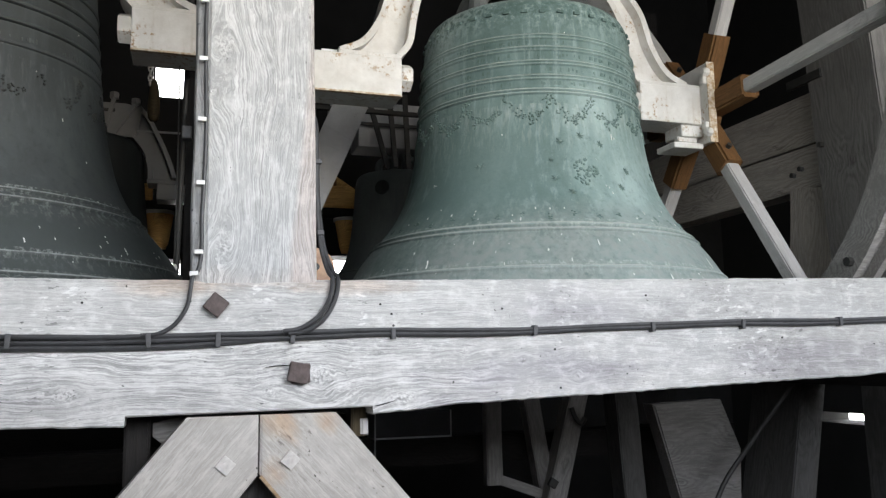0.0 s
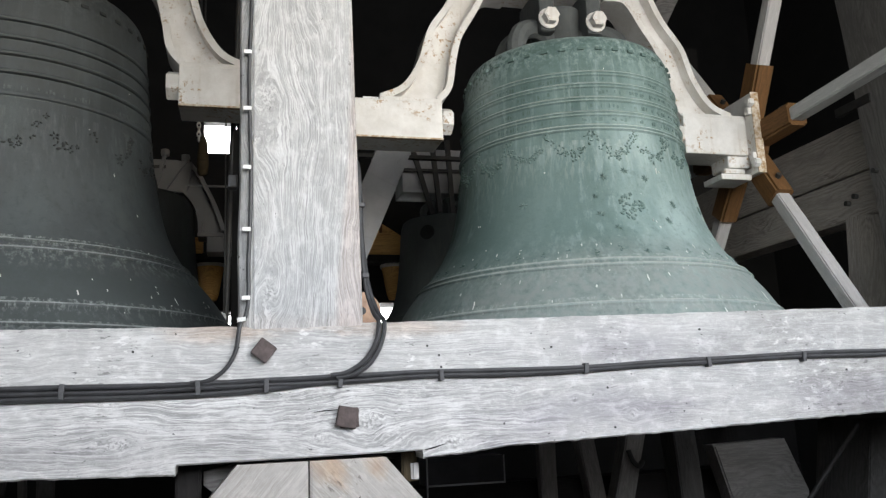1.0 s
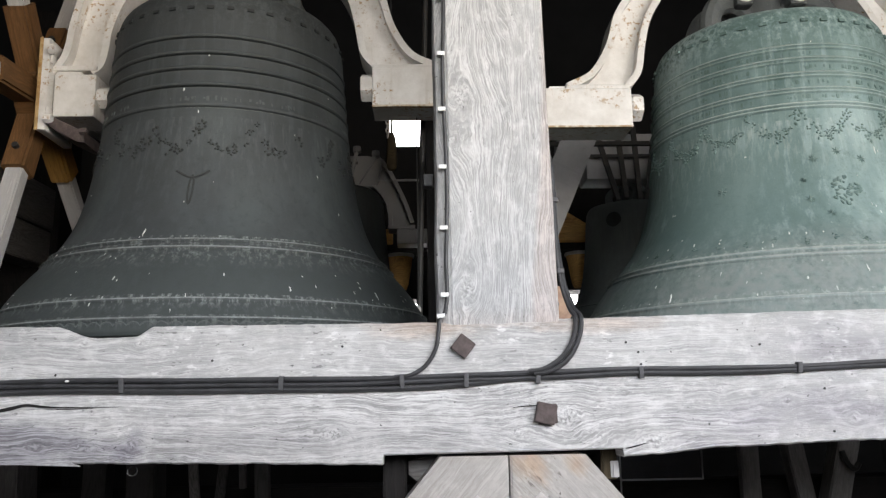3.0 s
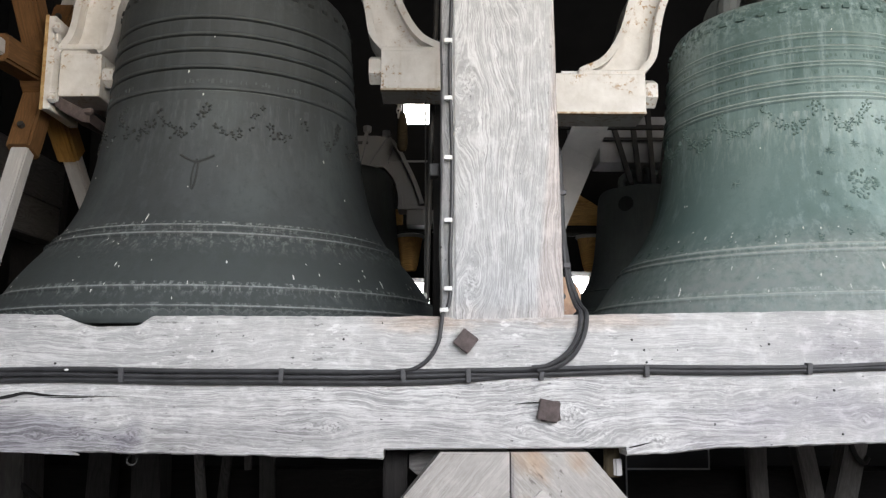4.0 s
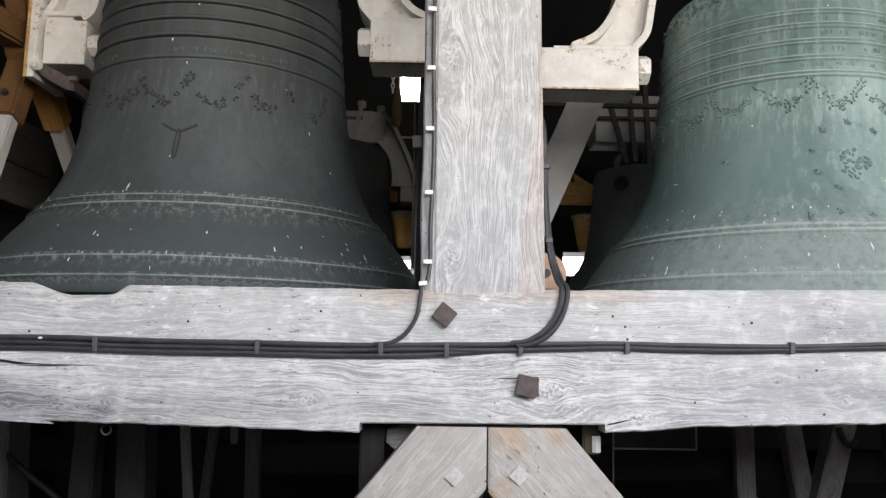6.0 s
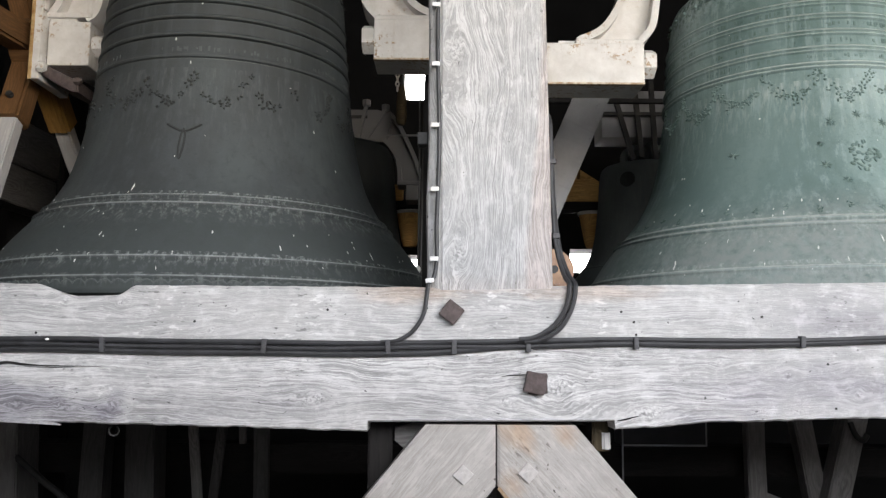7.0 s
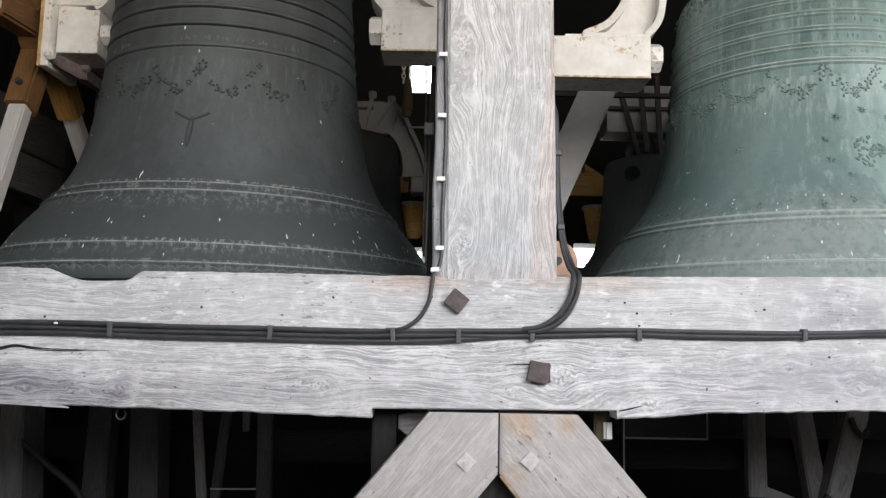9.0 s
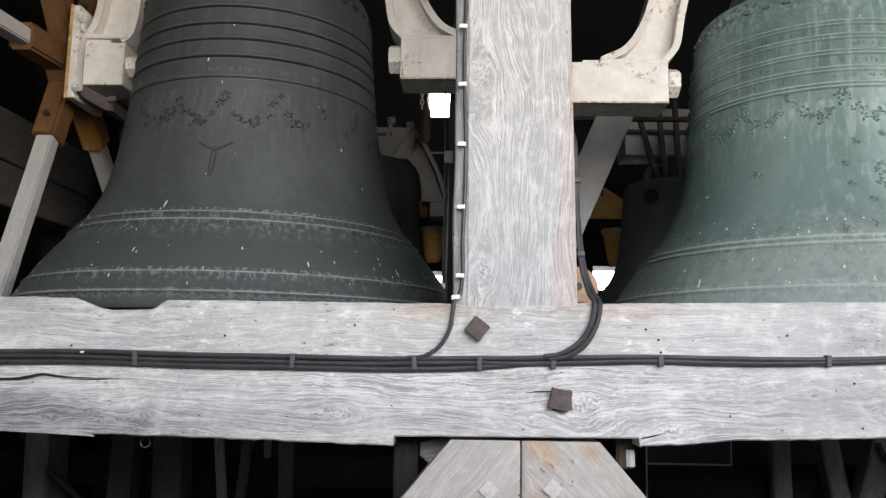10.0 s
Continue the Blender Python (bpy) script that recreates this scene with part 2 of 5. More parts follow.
def patina(name, deep, mid, pale, spots, dust, streak=0.6, fleck=0.68, ledge=(0.66, 0.9), flare=None, crust=(), worn=0.0, smooth=(), shoulder=None):
    """Weathered bell bronze: drifting verdigris, vertical runs, pale droppings, dust on ledges, a chalky flare."""
    m, n, l, b = shader(name)
    cloud = noisy(n, l, coords(n, l, (1, 1, 0.55)), 2.1, 6, 0.58)
    runs = noisy(n, l, coords(n, l, (26, 26, 1.5)), 1.3, 5, 0.65)
    fine = noisy(n, l, coords(n, l, (1, 1, 1)), 70, 6, 0.75)
    mott = noisy(n, l, coords(n, l, (1, 1, 1)), 30, 7, 0.74)
    base = ramp(n, l, cloud, [(0.34, deep), (0.52, mid), (0.66, pale)])
    base = blend(n, l, ramp(n, l, runs, [(0.52, 0.0), (0.66, streak)]), base, pale)
    base = blend(n, l, ramp(n, l, runs, [(0.32, streak * 0.7), (0.44, 0.0)]), base, deep)
    base = blend(n, l, ramp(n, l, mott, [(0.34, 0.4), (0.47, 0.0)]), base, deep)
    base = blend(n, l, ramp(n, l, fine, [(0.33, 0.35), (0.43, 0.0)]), base, deep)
    base = blend(n, l, ramp(n, l, fine, [(0.62, 0.0), (0.70, 0.4)]), base, spots)
    if flare:
        sz, up = n.new("ShaderNodeSeparateXYZ"), n.new("ShaderNodeMapRange")
        l.new(coords(n, l, (1, 1, 1)), sz.inputs[0])
        l.new(sz.outputs[2], up.inputs[0])
        up.inputs[1].default_value, up.inputs[2].default_value = 0.36, 0.20
        mul0 = n.new("ShaderNodeMath")
        mul0.operation = "MULTIPLY"
        l.new(up.outputs[0], mul0.inputs[0])
        l.new(ramp(n, l, mott, [(0.36, 0.35), (0.58, 0.9)]), mul0.inputs[1])
        base = blend(n, l, mul0.outputs[0], base, flare)
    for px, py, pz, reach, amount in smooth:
        # darker smooth patches, with the flank's shade mixed into the colour
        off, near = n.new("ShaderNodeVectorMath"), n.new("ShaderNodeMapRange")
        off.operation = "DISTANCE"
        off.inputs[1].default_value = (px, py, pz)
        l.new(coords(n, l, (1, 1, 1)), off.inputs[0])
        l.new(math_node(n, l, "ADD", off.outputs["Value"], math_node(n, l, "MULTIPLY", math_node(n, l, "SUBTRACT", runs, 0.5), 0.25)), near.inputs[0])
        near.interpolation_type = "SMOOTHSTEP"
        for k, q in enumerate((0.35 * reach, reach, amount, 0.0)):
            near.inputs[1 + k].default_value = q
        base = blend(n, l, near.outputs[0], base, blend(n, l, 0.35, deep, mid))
    if shoulder:
        # crusty corrosion over the shoulder
        hs, up2 = n.new("ShaderNodeSeparateXYZ"), n.new("ShaderNodeMapRange")
        l.new(coords(n, l, (1, 1, 1)), hs.inputs[0])
        l.new(hs.outputs[2], up2.inputs[0])
        up2.inputs[1].default_value, up2.inputs[2].default_value = shoulder
        scab = noisy(n, l, coords(n, l, (1, 1, 1)), 48, 5, 0.7)
        base = blend(n, l, math_node(n, l, "MULTIPLY", up2.outputs[0], ramp(n, l, scab, [(0.42, 0.9), (0.50, 0.0)])), base, deep)
        base = blend(n, l, math_node(n, l, "MULTIPLY", up2.outputs[0], ramp(n, l, scab, [(0.54, 0.0), (0.64, 0.35)])), base, spots)
    for height, reach, amount in crust:
        # pale lime runs that start at a moulding and trail off below it
        hz, dn = n.new("ShaderNodeSeparateXYZ"), n.new("ShaderNodeMapRange")
        l.new(coords(n, l, (1, 1, 1)), hz.inputs[0])
        l.new(hz.outputs[2], dn.inputs[0])
        dn.inputs[1].default_value, dn.inputs[2].default_value = height - reach, height
        cut = n.new("ShaderNodeMath")
        cut.operation = "LESS_THAN"
        cut.inputs[1].default_value = height + 0.012
        l.new(hz.outputs[2], cut.inputs[0])
        trail = noisy(n, l, coords(n, l, (55, 55, 9)), 1.2, 5, 0.7)
        mask, gate = n.new("ShaderNodeMath"), n.new("ShaderNodeMath")
        mask.operation = gate.operation = "MULTIPLY"
        l.new(ramp(n, l, trail, [(0.50, 0.0), (0.66, amount)]), mask.inputs[0])
        l.new(dn.outputs[0], mask.inputs[1])
        l.new(mask.outputs[0], gate.inputs[0])
        l.new(cut.outputs[0], gate.inputs[1])
        base = blend(n, l, gate.outputs[0], base, dust)
    g, sep = n.new("ShaderNodeNewGeometry"), n.new("ShaderNodeSeparateXYZ")
    l.new(g.outputs["Normal"], sep.inputs[0])
    mul = n.new("ShaderNodeMath")
    mul.operation = "MULTIPLY"
    l.new(ramp(n, l, sep.outputs[2], [(ledge[0], 0.0), (ledge[1], 0.95)]), mul.inputs[0])
    l.new(ramp(n, l, mott, [(0.36, 0.25), (0.55, 1.0)]), mul.inputs[1])
    base = blend(n, l, mul.outputs[0], base, dust)
    # convex arrises paler, hollows in the deep tone
    edge = g.outputs["Pointiness"]
    base = blend(n, l, ramp(n, l, edge, [(0.515, 0.0), (0.57, 0.75 * worn)]), base, spots)
    base = blend(n, l, ramp(n, l, edge, [(0.43, 0.8 * worn), (0.485, 0.0)]), base, deep)
    l.new(base, b.inputs["Base Color"])
    b.inputs["Roughness"].default_value = 0.66
    b.inputs["Specular IOR Level"].default_value = 0.3
    relief(n, l, b, blend(n, l, 0.5, fine, mott), 0.55, 0.005)
    return m


def paint(name, colour, rust, worn=0.62, dirt=(0.42, 0.39, 0.34)):
    """Old gloss paint on iron: dirty film, yellowed patches, pits and rust chips in clusters."""
    m, n, l, b = shader(name)
    v = coords(n, l, (1, 1, 1))
    chips = noisy(n, l, v, 55, 5, 0.7)
    where = noisy(n, l, v, 7, 3, 0.55)
    film = noisy(n, l, v, 6, 6, 0.68)
    drips = noisy(n, l, coords(n, l, (30, 30, 3)), 1.2, 4, 0.6)
    base = blend(n, l, ramp(n, l, film, [(0.40, 0.45), (0.62, 0.0)]), colour, dirt)
    base = blend(n, l, ramp(n, l, drips, [(0.58, 0.0), (0.75, 0.35)]), base, tuple(0.6 * a + 0.4 * c for a, c in zip(dirt, rust)))
    mul = n.new("ShaderNodeMath")
    mul.operation = "MULTIPLY"
    l.new(ramp(n, l, chips, [(worn - 0.08, 0.0), (worn, 1.0)]), mul.inputs[0])
    l.new(ramp(n, l, where, [(0.50, 0.0), (0.60, 0.95)]), mul.inputs[1])
    base = blend(n, l, mul.outputs[0], base, rust)
    l.new(base, b.inputs["Base Color"])
    b.inputs["Roughness"].default_value = 0.45
    relief(n, l, b, blend(n, l, 0.5, chips, film), 0.45, 0.004)
    return m


def plain(name, colour, other, scale=30, rough=0.6, metal=0.0, bump=0.2):
    m, n, l, b = shader(name)
    t = noisy(n, l, coords(n, l, (1, 1, 1)), scale, 5, 0.65)
    l.new(ramp(n, l, t, [(0.35, colour), (0.65, other)]), b.inputs["Base Color"])
    b.inputs["Roughness"].default_value, b.inputs["Metallic"].default_value = rough, metal
    relief(n, l, b, t, bump, 0.003)
    return m


LAVENDER, TAN = (0.74, 0.72, 0.80), (0.90, 0.76, 0.66)
# tan and lavender stains; the last paints weaker light at the right end
LIME = grained("limewashed_oak", (0.472, 0.466, 0.452), (0.32, 0.316, 0.311), (0.74, 0.732, 0.714), (0.15, 0.148, 0.144), "z",
               ((-1.037, 1.213, 0.020, 1.5), (-0.807, 1.207, 0.026, 1.1), (-0.918, 1.205, 0.016, 1.8), (-0.934, 1.458, 0.012, 1.2), (-0.801, 1.455, 0.015, 1.2), (-0.581, 1.389, 0.013, 1.2), (-0.522, 1.437, 0.011, 1.0), (-0.322, 1.228, 0.030, 1.7), (0.13, 1.225, 0.020, 1.4), (0.25, 1.262, 0.055, 1.2), (0.47, 1.20, 0.034, 2.4), (0.644, 1.322, 0.014, 1.0), (0.808, 1.288, 0.017, 1.0), (0.825, 1.205, 0.015, 1.3), (0.974, 1.247, 0.018, 0.9), (0.773, 1.41, 0.010, 1.0), (1.55, 1.30, 0.02, 1.4), (-1.6, 1.30, 0.03, 1.4)),
               0.06, 1.1, (1.335, 1.385, 0.40), (0.50, 0.85, 0.28), 1.0,
               ((-1.15, 1.215, 0.45, 0.07, (0.60, 0.59, 0.655), 0.9), (-0.805, 1.225, 0.05, 0.07, (0.6, 0.58, 0.66), 0.9), (-0.55, 1.20, 0.85, 0.075, (0.66, 0.655, 0.665), 0.9), (-0.05, 1.488, 0.28, 0.035, TAN, 0.9), (0.25, 1.492, 0.30, 0.030, TAN, 0.8), (0.85, 1.25, 0.38, 0.10, (0.72, 0.705, 0.76), 0.85), (0.98, 1.43, 0.34, 0.08, (0.74, 0.725, 0.77), 0.75), (1.7, 1.27, 0.5, 0.07, LAVENDER, 0.6), (1.9, 1.33, 0.85, 0.6, (0.70, 0.69, 0.68), 0.9)), None, 0.6, 0.012)
POSTWOOD = grained("limewashed_post", (0.40, 0.40, 0.396), (0.31, 0.31, 0.308), (0.61, 0.61, 0.606), (0.20, 0.20, 0.197), "y",
                   ((2.091, 0.008, 0.040, 1.7), (1.575, 0.014, 0.038, 1.5), (1.975, -0.022, 0.012, 1.2), (2.45, 0.16, 0.03, 1.8)),
                   0.12, 1.35, None, None, 1.0, ((1.50, 0.1, 0.035, 0.3, (1.0, 0.94, 0.90), 0.8),), (0.200, 0.06, (1.0, 0.90, 0.86)), 0.4, 0.014, 40.0, 0.8)
BRACEWOOD = grained("grey_oak", (0.43, 0.41, 0.38), (0.34, 0.32, 0.295), (0.53, 0.51, 0.475), (0.17, 0.155, 0.14), "z", (), 0.05, 0.8, None, None, 0.5, (), None, 0.4, 0.008, 70.0)
# copies of one oak, with shade or more light put into the colour
GREYWOOD = wood("shade_grey_oak", (0.09, 0.087, 0.083), (0.068, 0.065, 0.062), (0.034, 0.033, 0.031), 0.6, 0.014)
DARKWOOD = wood("shade_dark_oak", (0.017, 0.015, 0.014), (0.012, 0.011, 0.010), (0.007, 0.006, 0.006), 0.6, 0.014)
LITWOOD = wood("lit_pale_oak", (0.25, 0.237, 0.225), (0.19, 0.178, 0.168), (0.115, 0.108, 0.10), 0.6, 0.014)
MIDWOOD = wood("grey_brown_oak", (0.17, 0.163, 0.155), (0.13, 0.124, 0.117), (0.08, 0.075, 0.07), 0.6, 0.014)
# paler still, to make up for light the bell and wheel block
PLANKWOOD = wood("pale_grey_plank", (0.44, 0.405, 0.365), (0.33, 0.305, 0.275), (0.17, 0.155, 0.14), 0.6, 0.012)
BROWNWOOD = wood("varnished_brown_ash", (0.155, 0.078, 0.029), (0.11, 0.054, 0.02), (0.065, 0.033, 0.016), 0.3, 0.01)
OCHREWOOD = wood("ochre_ash", (0.34, 0.19, 0.05), (0.25, 0.135, 0.036), (0.12, 0.06, 0.02), 0.3, 0.01)
OLIVEWOOD = wood("olive_brown_oak", (0.06, 0.046, 0.026), (0.042, 0.032, 0.018), (0.02, 0.016, 0.01), 0.4, 0.01)
# honey pine, lightened so its colour holds the warm light on it
AMBERWOOD = wood("warm_lit_honey_pine", (0.60, 0.37, 0.14), (0.48, 0.28, 0.10), (0.2, 0.10, 0.035), 0.3, 0.012)
SPOKEWOOD = wood("grey_white_painted_ash", (0.45, 0.437, 0.424), (0.40, 0.387, 0.374), (0.28, 0.264, 0.25), 0.3, 0.02, 0.5, 0.2)
# its smooth patches: deep green plus painted shade on the left flank
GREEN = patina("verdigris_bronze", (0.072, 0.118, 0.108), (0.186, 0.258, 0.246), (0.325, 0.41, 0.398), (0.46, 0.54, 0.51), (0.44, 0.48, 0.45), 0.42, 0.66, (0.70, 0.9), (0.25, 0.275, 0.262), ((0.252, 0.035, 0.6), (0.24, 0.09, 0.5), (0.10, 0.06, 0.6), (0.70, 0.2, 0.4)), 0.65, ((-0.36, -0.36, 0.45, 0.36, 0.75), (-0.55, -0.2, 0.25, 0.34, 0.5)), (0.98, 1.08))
FESTOON_GREEN = patina("dirty_shaded_verdigris_relief", (0.06, 0.10, 0.09), (0.125, 0.185, 0.17), (0.235, 0.315, 0.295), (0.4, 0.46, 0.42), (0.3, 0.36, 0.33), 0.5)
FESTOON_BLACK = patina("sooty_shaded_bronze_relief", (0.022, 0.024, 0.024), (0.036, 0.039, 0.039), (0.055, 0.06, 0.059), (0.08, 0.09, 0.09), (0.05, 0.055, 0.055), 0.3)
CROWN = patina("dark_grey_bronze", (0.05, 0.055, 0.055), (0.085, 0.092, 0.092), (0.13, 0.14, 0.138), (0.2, 0.21, 0.2), (0.16, 0.17, 0.165), 0.3)
DROPPING = plain("chalky_white_dropping", (0.55, 0.56, 0.53), (0.75, 0.76, 0.72), 60, 0.8)
BLACKGREEN = patina("dark_bronze", (0.041, 0.0455, 0.0465), (0.061, 0.068, 0.070), (0.082, 0.095, 0.096), (0.115, 0.13, 0.127), (0.36, 0.39, 0.38), 0.45, 0.67, (0.70, 0.86), (0.058, 0.068, 0.066), ((0.302, 0.045, 0.75), (0.268, 0.07, 0.5), (0.106, 0.025, 0.6), (0.101, 0.045, 0.35), (0.044, 0.03, 0.4), (0.72, 0.3, 0.10)), 0.75, (), (1.06, 1.15))
# rear-row bronze, darkened in its colour for the shade back there
FARBLACK = patina("shade_black_bronze", (0.02, 0.022, 0.022), (0.03, 0.034, 0.034), (0.045, 0.052, 0.05), (0.06, 0.07, 0.07), (0.05, 0.06, 0.06), 0.3)
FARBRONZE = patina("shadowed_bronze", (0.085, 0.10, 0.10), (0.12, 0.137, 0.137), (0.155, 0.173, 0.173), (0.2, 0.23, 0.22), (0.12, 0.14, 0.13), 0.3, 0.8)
WHITE = paint("cream_iron_paint", (0.765, 0.748, 0.722), (0.36, 0.23, 0.11))
RUSTEDGE = plain("flaking_rust_and_paint", (0.34, 0.20, 0.08), (0.70, 0.64, 0.54), 55, 0.7, 0.0, 0.5)
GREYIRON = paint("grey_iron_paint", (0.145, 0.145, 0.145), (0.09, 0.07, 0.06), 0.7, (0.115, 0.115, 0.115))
GREYBOARD = paint("pale_grey_board_paint", (0.42, 0.42, 0.43), (0.2, 0.19, 0.18), 0.72, (0.3, 0.3, 0.31))
RUST = plain("rusty_iron", (0.075, 0.058, 0.055), (0.13, 0.10, 0.095), 60, 0.75, 0.2, 0.6)
ORANGERUST = plain("orange_rust", (0.32, 0.17, 0.06), (0.55, 0.38, 0.18), 40, 0.8)
IRON = plain("black_iron", (0.02, 0.02, 0.02), (0.035, 0.033, 0.03), 30, 0.6, 0.1)
CABLE = plain("grey_black_cable_sheath", (0.025, 0.025, 0.0265), (0.046, 0.046, 0.049), 25, 0.5, 0, 0.1)
CLIP = plain("grey_cable_clip", (0.045, 0.045, 0.047), (0.08, 0.08, 0.084), 40, 0.6)
WHITECLIP = plain("white_cable_clip", (0.62, 0.62, 0.6), (0.75, 0.75, 0.73), 40, 0.5)
GALV = plain("limewashed_iron_washer", (0.46, 0.44, 0.415), (0.60, 0.58, 0.55), 50, 0.6, 0.0)
# stone taken almost to black, the tower's darkness put into its colour
STONE = plain("shade_black_stone", (0.007, 0.0066, 0.0062), (0.012, 0.0114, 0.0105), 3, 0.9, 0, 0.6)
BOARDS = wood("sooty_floor_board", (0.06, 0.053, 0.047), (0.045, 0.04, 0.036), (0.025, 0.022, 0.02))
COPPER = plain("orange_wooden_sheave", (0.20, 0.09, 0.035), (0.36, 0.19, 0.085), 22, 0.4)


# ---- building helpers ----
def part(name, bm, material, parent=None, label="", m=None, smooth=False):
    """Links a bmesh as one object, under a thing where one is given."""
    me = bpy.data.meshes.new(name)
    bmesh.ops.recalc_face_normals(bm, faces=bm.faces)
    bm.to_mesh(me)
    bm.free()
    if smooth:
        for p in me.polygons:
            p.use_smooth = True
        me.set_sharp_from_angle(angle=radians(28))
    me.materials.append(material)
    ob = new(name, me)
    if m is not None:
        ob.matrix_basis = m
    if parent is not None:
        ob.parent = parent
    if label:
        tagged(ob, label)
    return ob


def thing(name, label, category, group="", kind="", m=None):
    ob = new(name)
    ob.empty_display_size = 0.05
    if m is not None:
        ob.matrix_basis = m
    return tagged(ob, label, category, group, kind)


def box(x0, x1, y0, y1, z0, z1, bevel=0.0, segs=2):
    bm = bmesh.new()
    bmesh.ops.create_cube(bm, size=1)
    bmesh.ops.transform(bm, matrix=Matrix.LocRotScale(((x0 + x1) / 2, (y0 + y1) / 2, (z0 + z1) / 2), None, (x1 - x0, y1 - y0, z1 - z0)), verts=bm.verts)
    if bevel:
        bmesh.ops.bevel(bm, geom=bm.edges[:], offset=bevel, segments=segs, affect="EDGES", profile=0.6)
    return bm


def rough_bar(length, w, h, amp=0.004, bevel=0.008, seed=0.0, cuts=24):
    """A hewn timber along X from 0 to length, w wide in Y and h high in Z, centred, with uneven arrises."""
    bm = box(0, length, -w / 2, w / 2, -h / 2, h / 2)
    long_edges = [e for e in bm.edges if abs(e.verts[0].co.x - e.verts[1].co.x) > length * 0.5]
    bmesh.ops.bevel(bm, geom=long_edges, offset=bevel, segments=2, affect="EDGES")
    long_edges = [e for e in bm.edges if abs(e.verts[0].co.x - e.verts[1].co.x) > length * 0.5]
    bmesh.ops.subdivide_edges(bm, edges=long_edges, cuts=cuts, use_grid_fill=False)
    for v in bm.verts:
        q = Vector((v.co.x * 3.1 + seed, v.co.y * 5, v.co.z * 5 + seed))
        v.co.y += amp * noise.noise(q)
        v.co.z += amp * noise.noise(q + Vector((7, 3, 1)))
    return bm


def along(a, b, twist=0.0):
    """The pose whose X runs from a to b, Z as upright as it can be."""
    a, b = Vector(a), Vector(b)
    x = (b - a).normalized()
    up = Vector((0, 0, 1)) if abs(x.z) < 0.97 else Vector((0, 1, 0))
    y = up.cross(x).normalized()
    z = x.cross(y)
    m = Matrix((x, y, z)).transposed().to_4x4()
    return Matrix.Translation(a) @ m @ pose(0, 0, 0, twist)


def bar(name, a, b, w, h, material, parent=None, label="", twist=0.0, amp=0.003, bevel=0.006, seed=None):
    length = (Vector(b) - Vector(a)).length
    sd = sum(a) * 3.7 if seed is None else seed
    return part(name, rough_bar(length, w, h, amp, min(bevel, w * 0.3, h * 0.3), sd, max(4, int(length / 0.08))), material, parent, label, along(a, b, twist))


def spline(pts, steps):
    """Points along a Catmull-Rom curve."""
    p = [Vector(q) for q in pts]
    p = [2 * p[0] - p[1]] + p + [2 * p[-1] - p[-2]]
    out = []
    for k in range(1, len(p) - 2):
        for j in range(steps):
            t = j / steps
            a, b, c, d = p[k - 1:k + 3]
            out.append(0.5 * (2 * b + (c - a) * t + (2 * a - 5 * b + 4 * c - d) * t * t + (3 * b - a - 3 * c + d) * t ** 3))
    out.append(p[-2])
    return out


def tube(pts, radius, sides=8, steps=6, flat=1.0):
    path = spline(pts, steps)
    bm, rings = bmesh.new(), []
    side = None
    for k, p in enumerate(path):
        d = (path[min(k + 1, len(path) - 1)] - path[max(k - 1, 0)]).normalized()
        if side is None:
            side = d.orthogonal().normalized()
        side = (side - d * side.dot(d)).normalized()
        up = d.cross(side)
        rings.append([bm.verts.new(p + radius * (math.cos(2 * math.pi * j / sides) * side + flat * math.sin(2 * math.pi * j / sides) * up)) for j in range(sides)])
    for a, b in zip(rings, rings[1:]):
        for j in range(sides):
            bm.faces.new((a[j], a[(j + 1) % sides], b[(j + 1) % sides], b[j]))
    bm.faces.new(rings[0])
    bm.faces.new(rings[-1])
    return bm


def disc(radius, depth, sides=24, bevel=0.0):
    """A short cylinder along X from 0 to depth."""
    bm = bmesh.new()
    bmesh.ops.create_cone(bm, cap_ends=True, segments=sides, radius1=radius, radius2=radius, depth=depth)
    bmesh.ops.transform(bm, matrix=pose(depth / 2, 0, 0, 0, 90, 0), verts=bm.verts)
    if bevel:
        bmesh.ops.bevel(bm, geom=[e for e in bm.edges if abs(e.verts[0].co.x - e.verts[1].co.x) < 1e-5], offset=bevel, segments=2, affect="EDGES")
    return bm


def slab(outline, y0, y1, bevel=0.0):
    """An outline in XZ made solid between y0 and y1."""
    bm = bmesh.new()
    front = [bm.verts.new((x, y0, z)) for x, z in outline]
    back = [bm.verts.new((x, y1, z)) for x, z in outline]
    bm.faces.new(front)
    bm.faces.new(back[::-1])
    k = len(outline)
    for j in range(k):
        bm.faces.new((front[j], back[j], back[(j + 1) % k], front[(j + 1) % k]))
    bmesh.ops.recalc_face_normals(bm, faces=bm.faces)
    if bevel:
        edges = [e for e in bm.edges if abs(e.verts[0].co.y - e.verts[1].co.y) < 1e-6]
        bmesh.ops.bevel(bm, geom=edges, offset=bevel, segments=2, affect="EDGES")
    return bm


def revolve(profile, segs=128, wobble=0.0):
    """Radius and height pairs turned about Z."""
    bm, rings = bmesh.new(), []
    for r, z in profile:
        rings.append([bm.verts.new((r * math.cos(2 * math.pi * j / segs), r * math.sin(2 * math.pi * j / segs), z)) for j in range(segs)])
    for a, b in zip(rings, rings[1:]):
        for j in range(segs):
            bm.faces.new((a[j], a[(j + 1) % segs], b[(j + 1) % segs], b[j]))
    bm.faces.new(rings[0])
    bm.faces.new(rings[-1])
    return bm


# ---- the tower room ----
X0, X1, Y0, Y1, Z0, Z1 = -4.2, 5.6, -3.0, 5.4, -0.2, 6.2


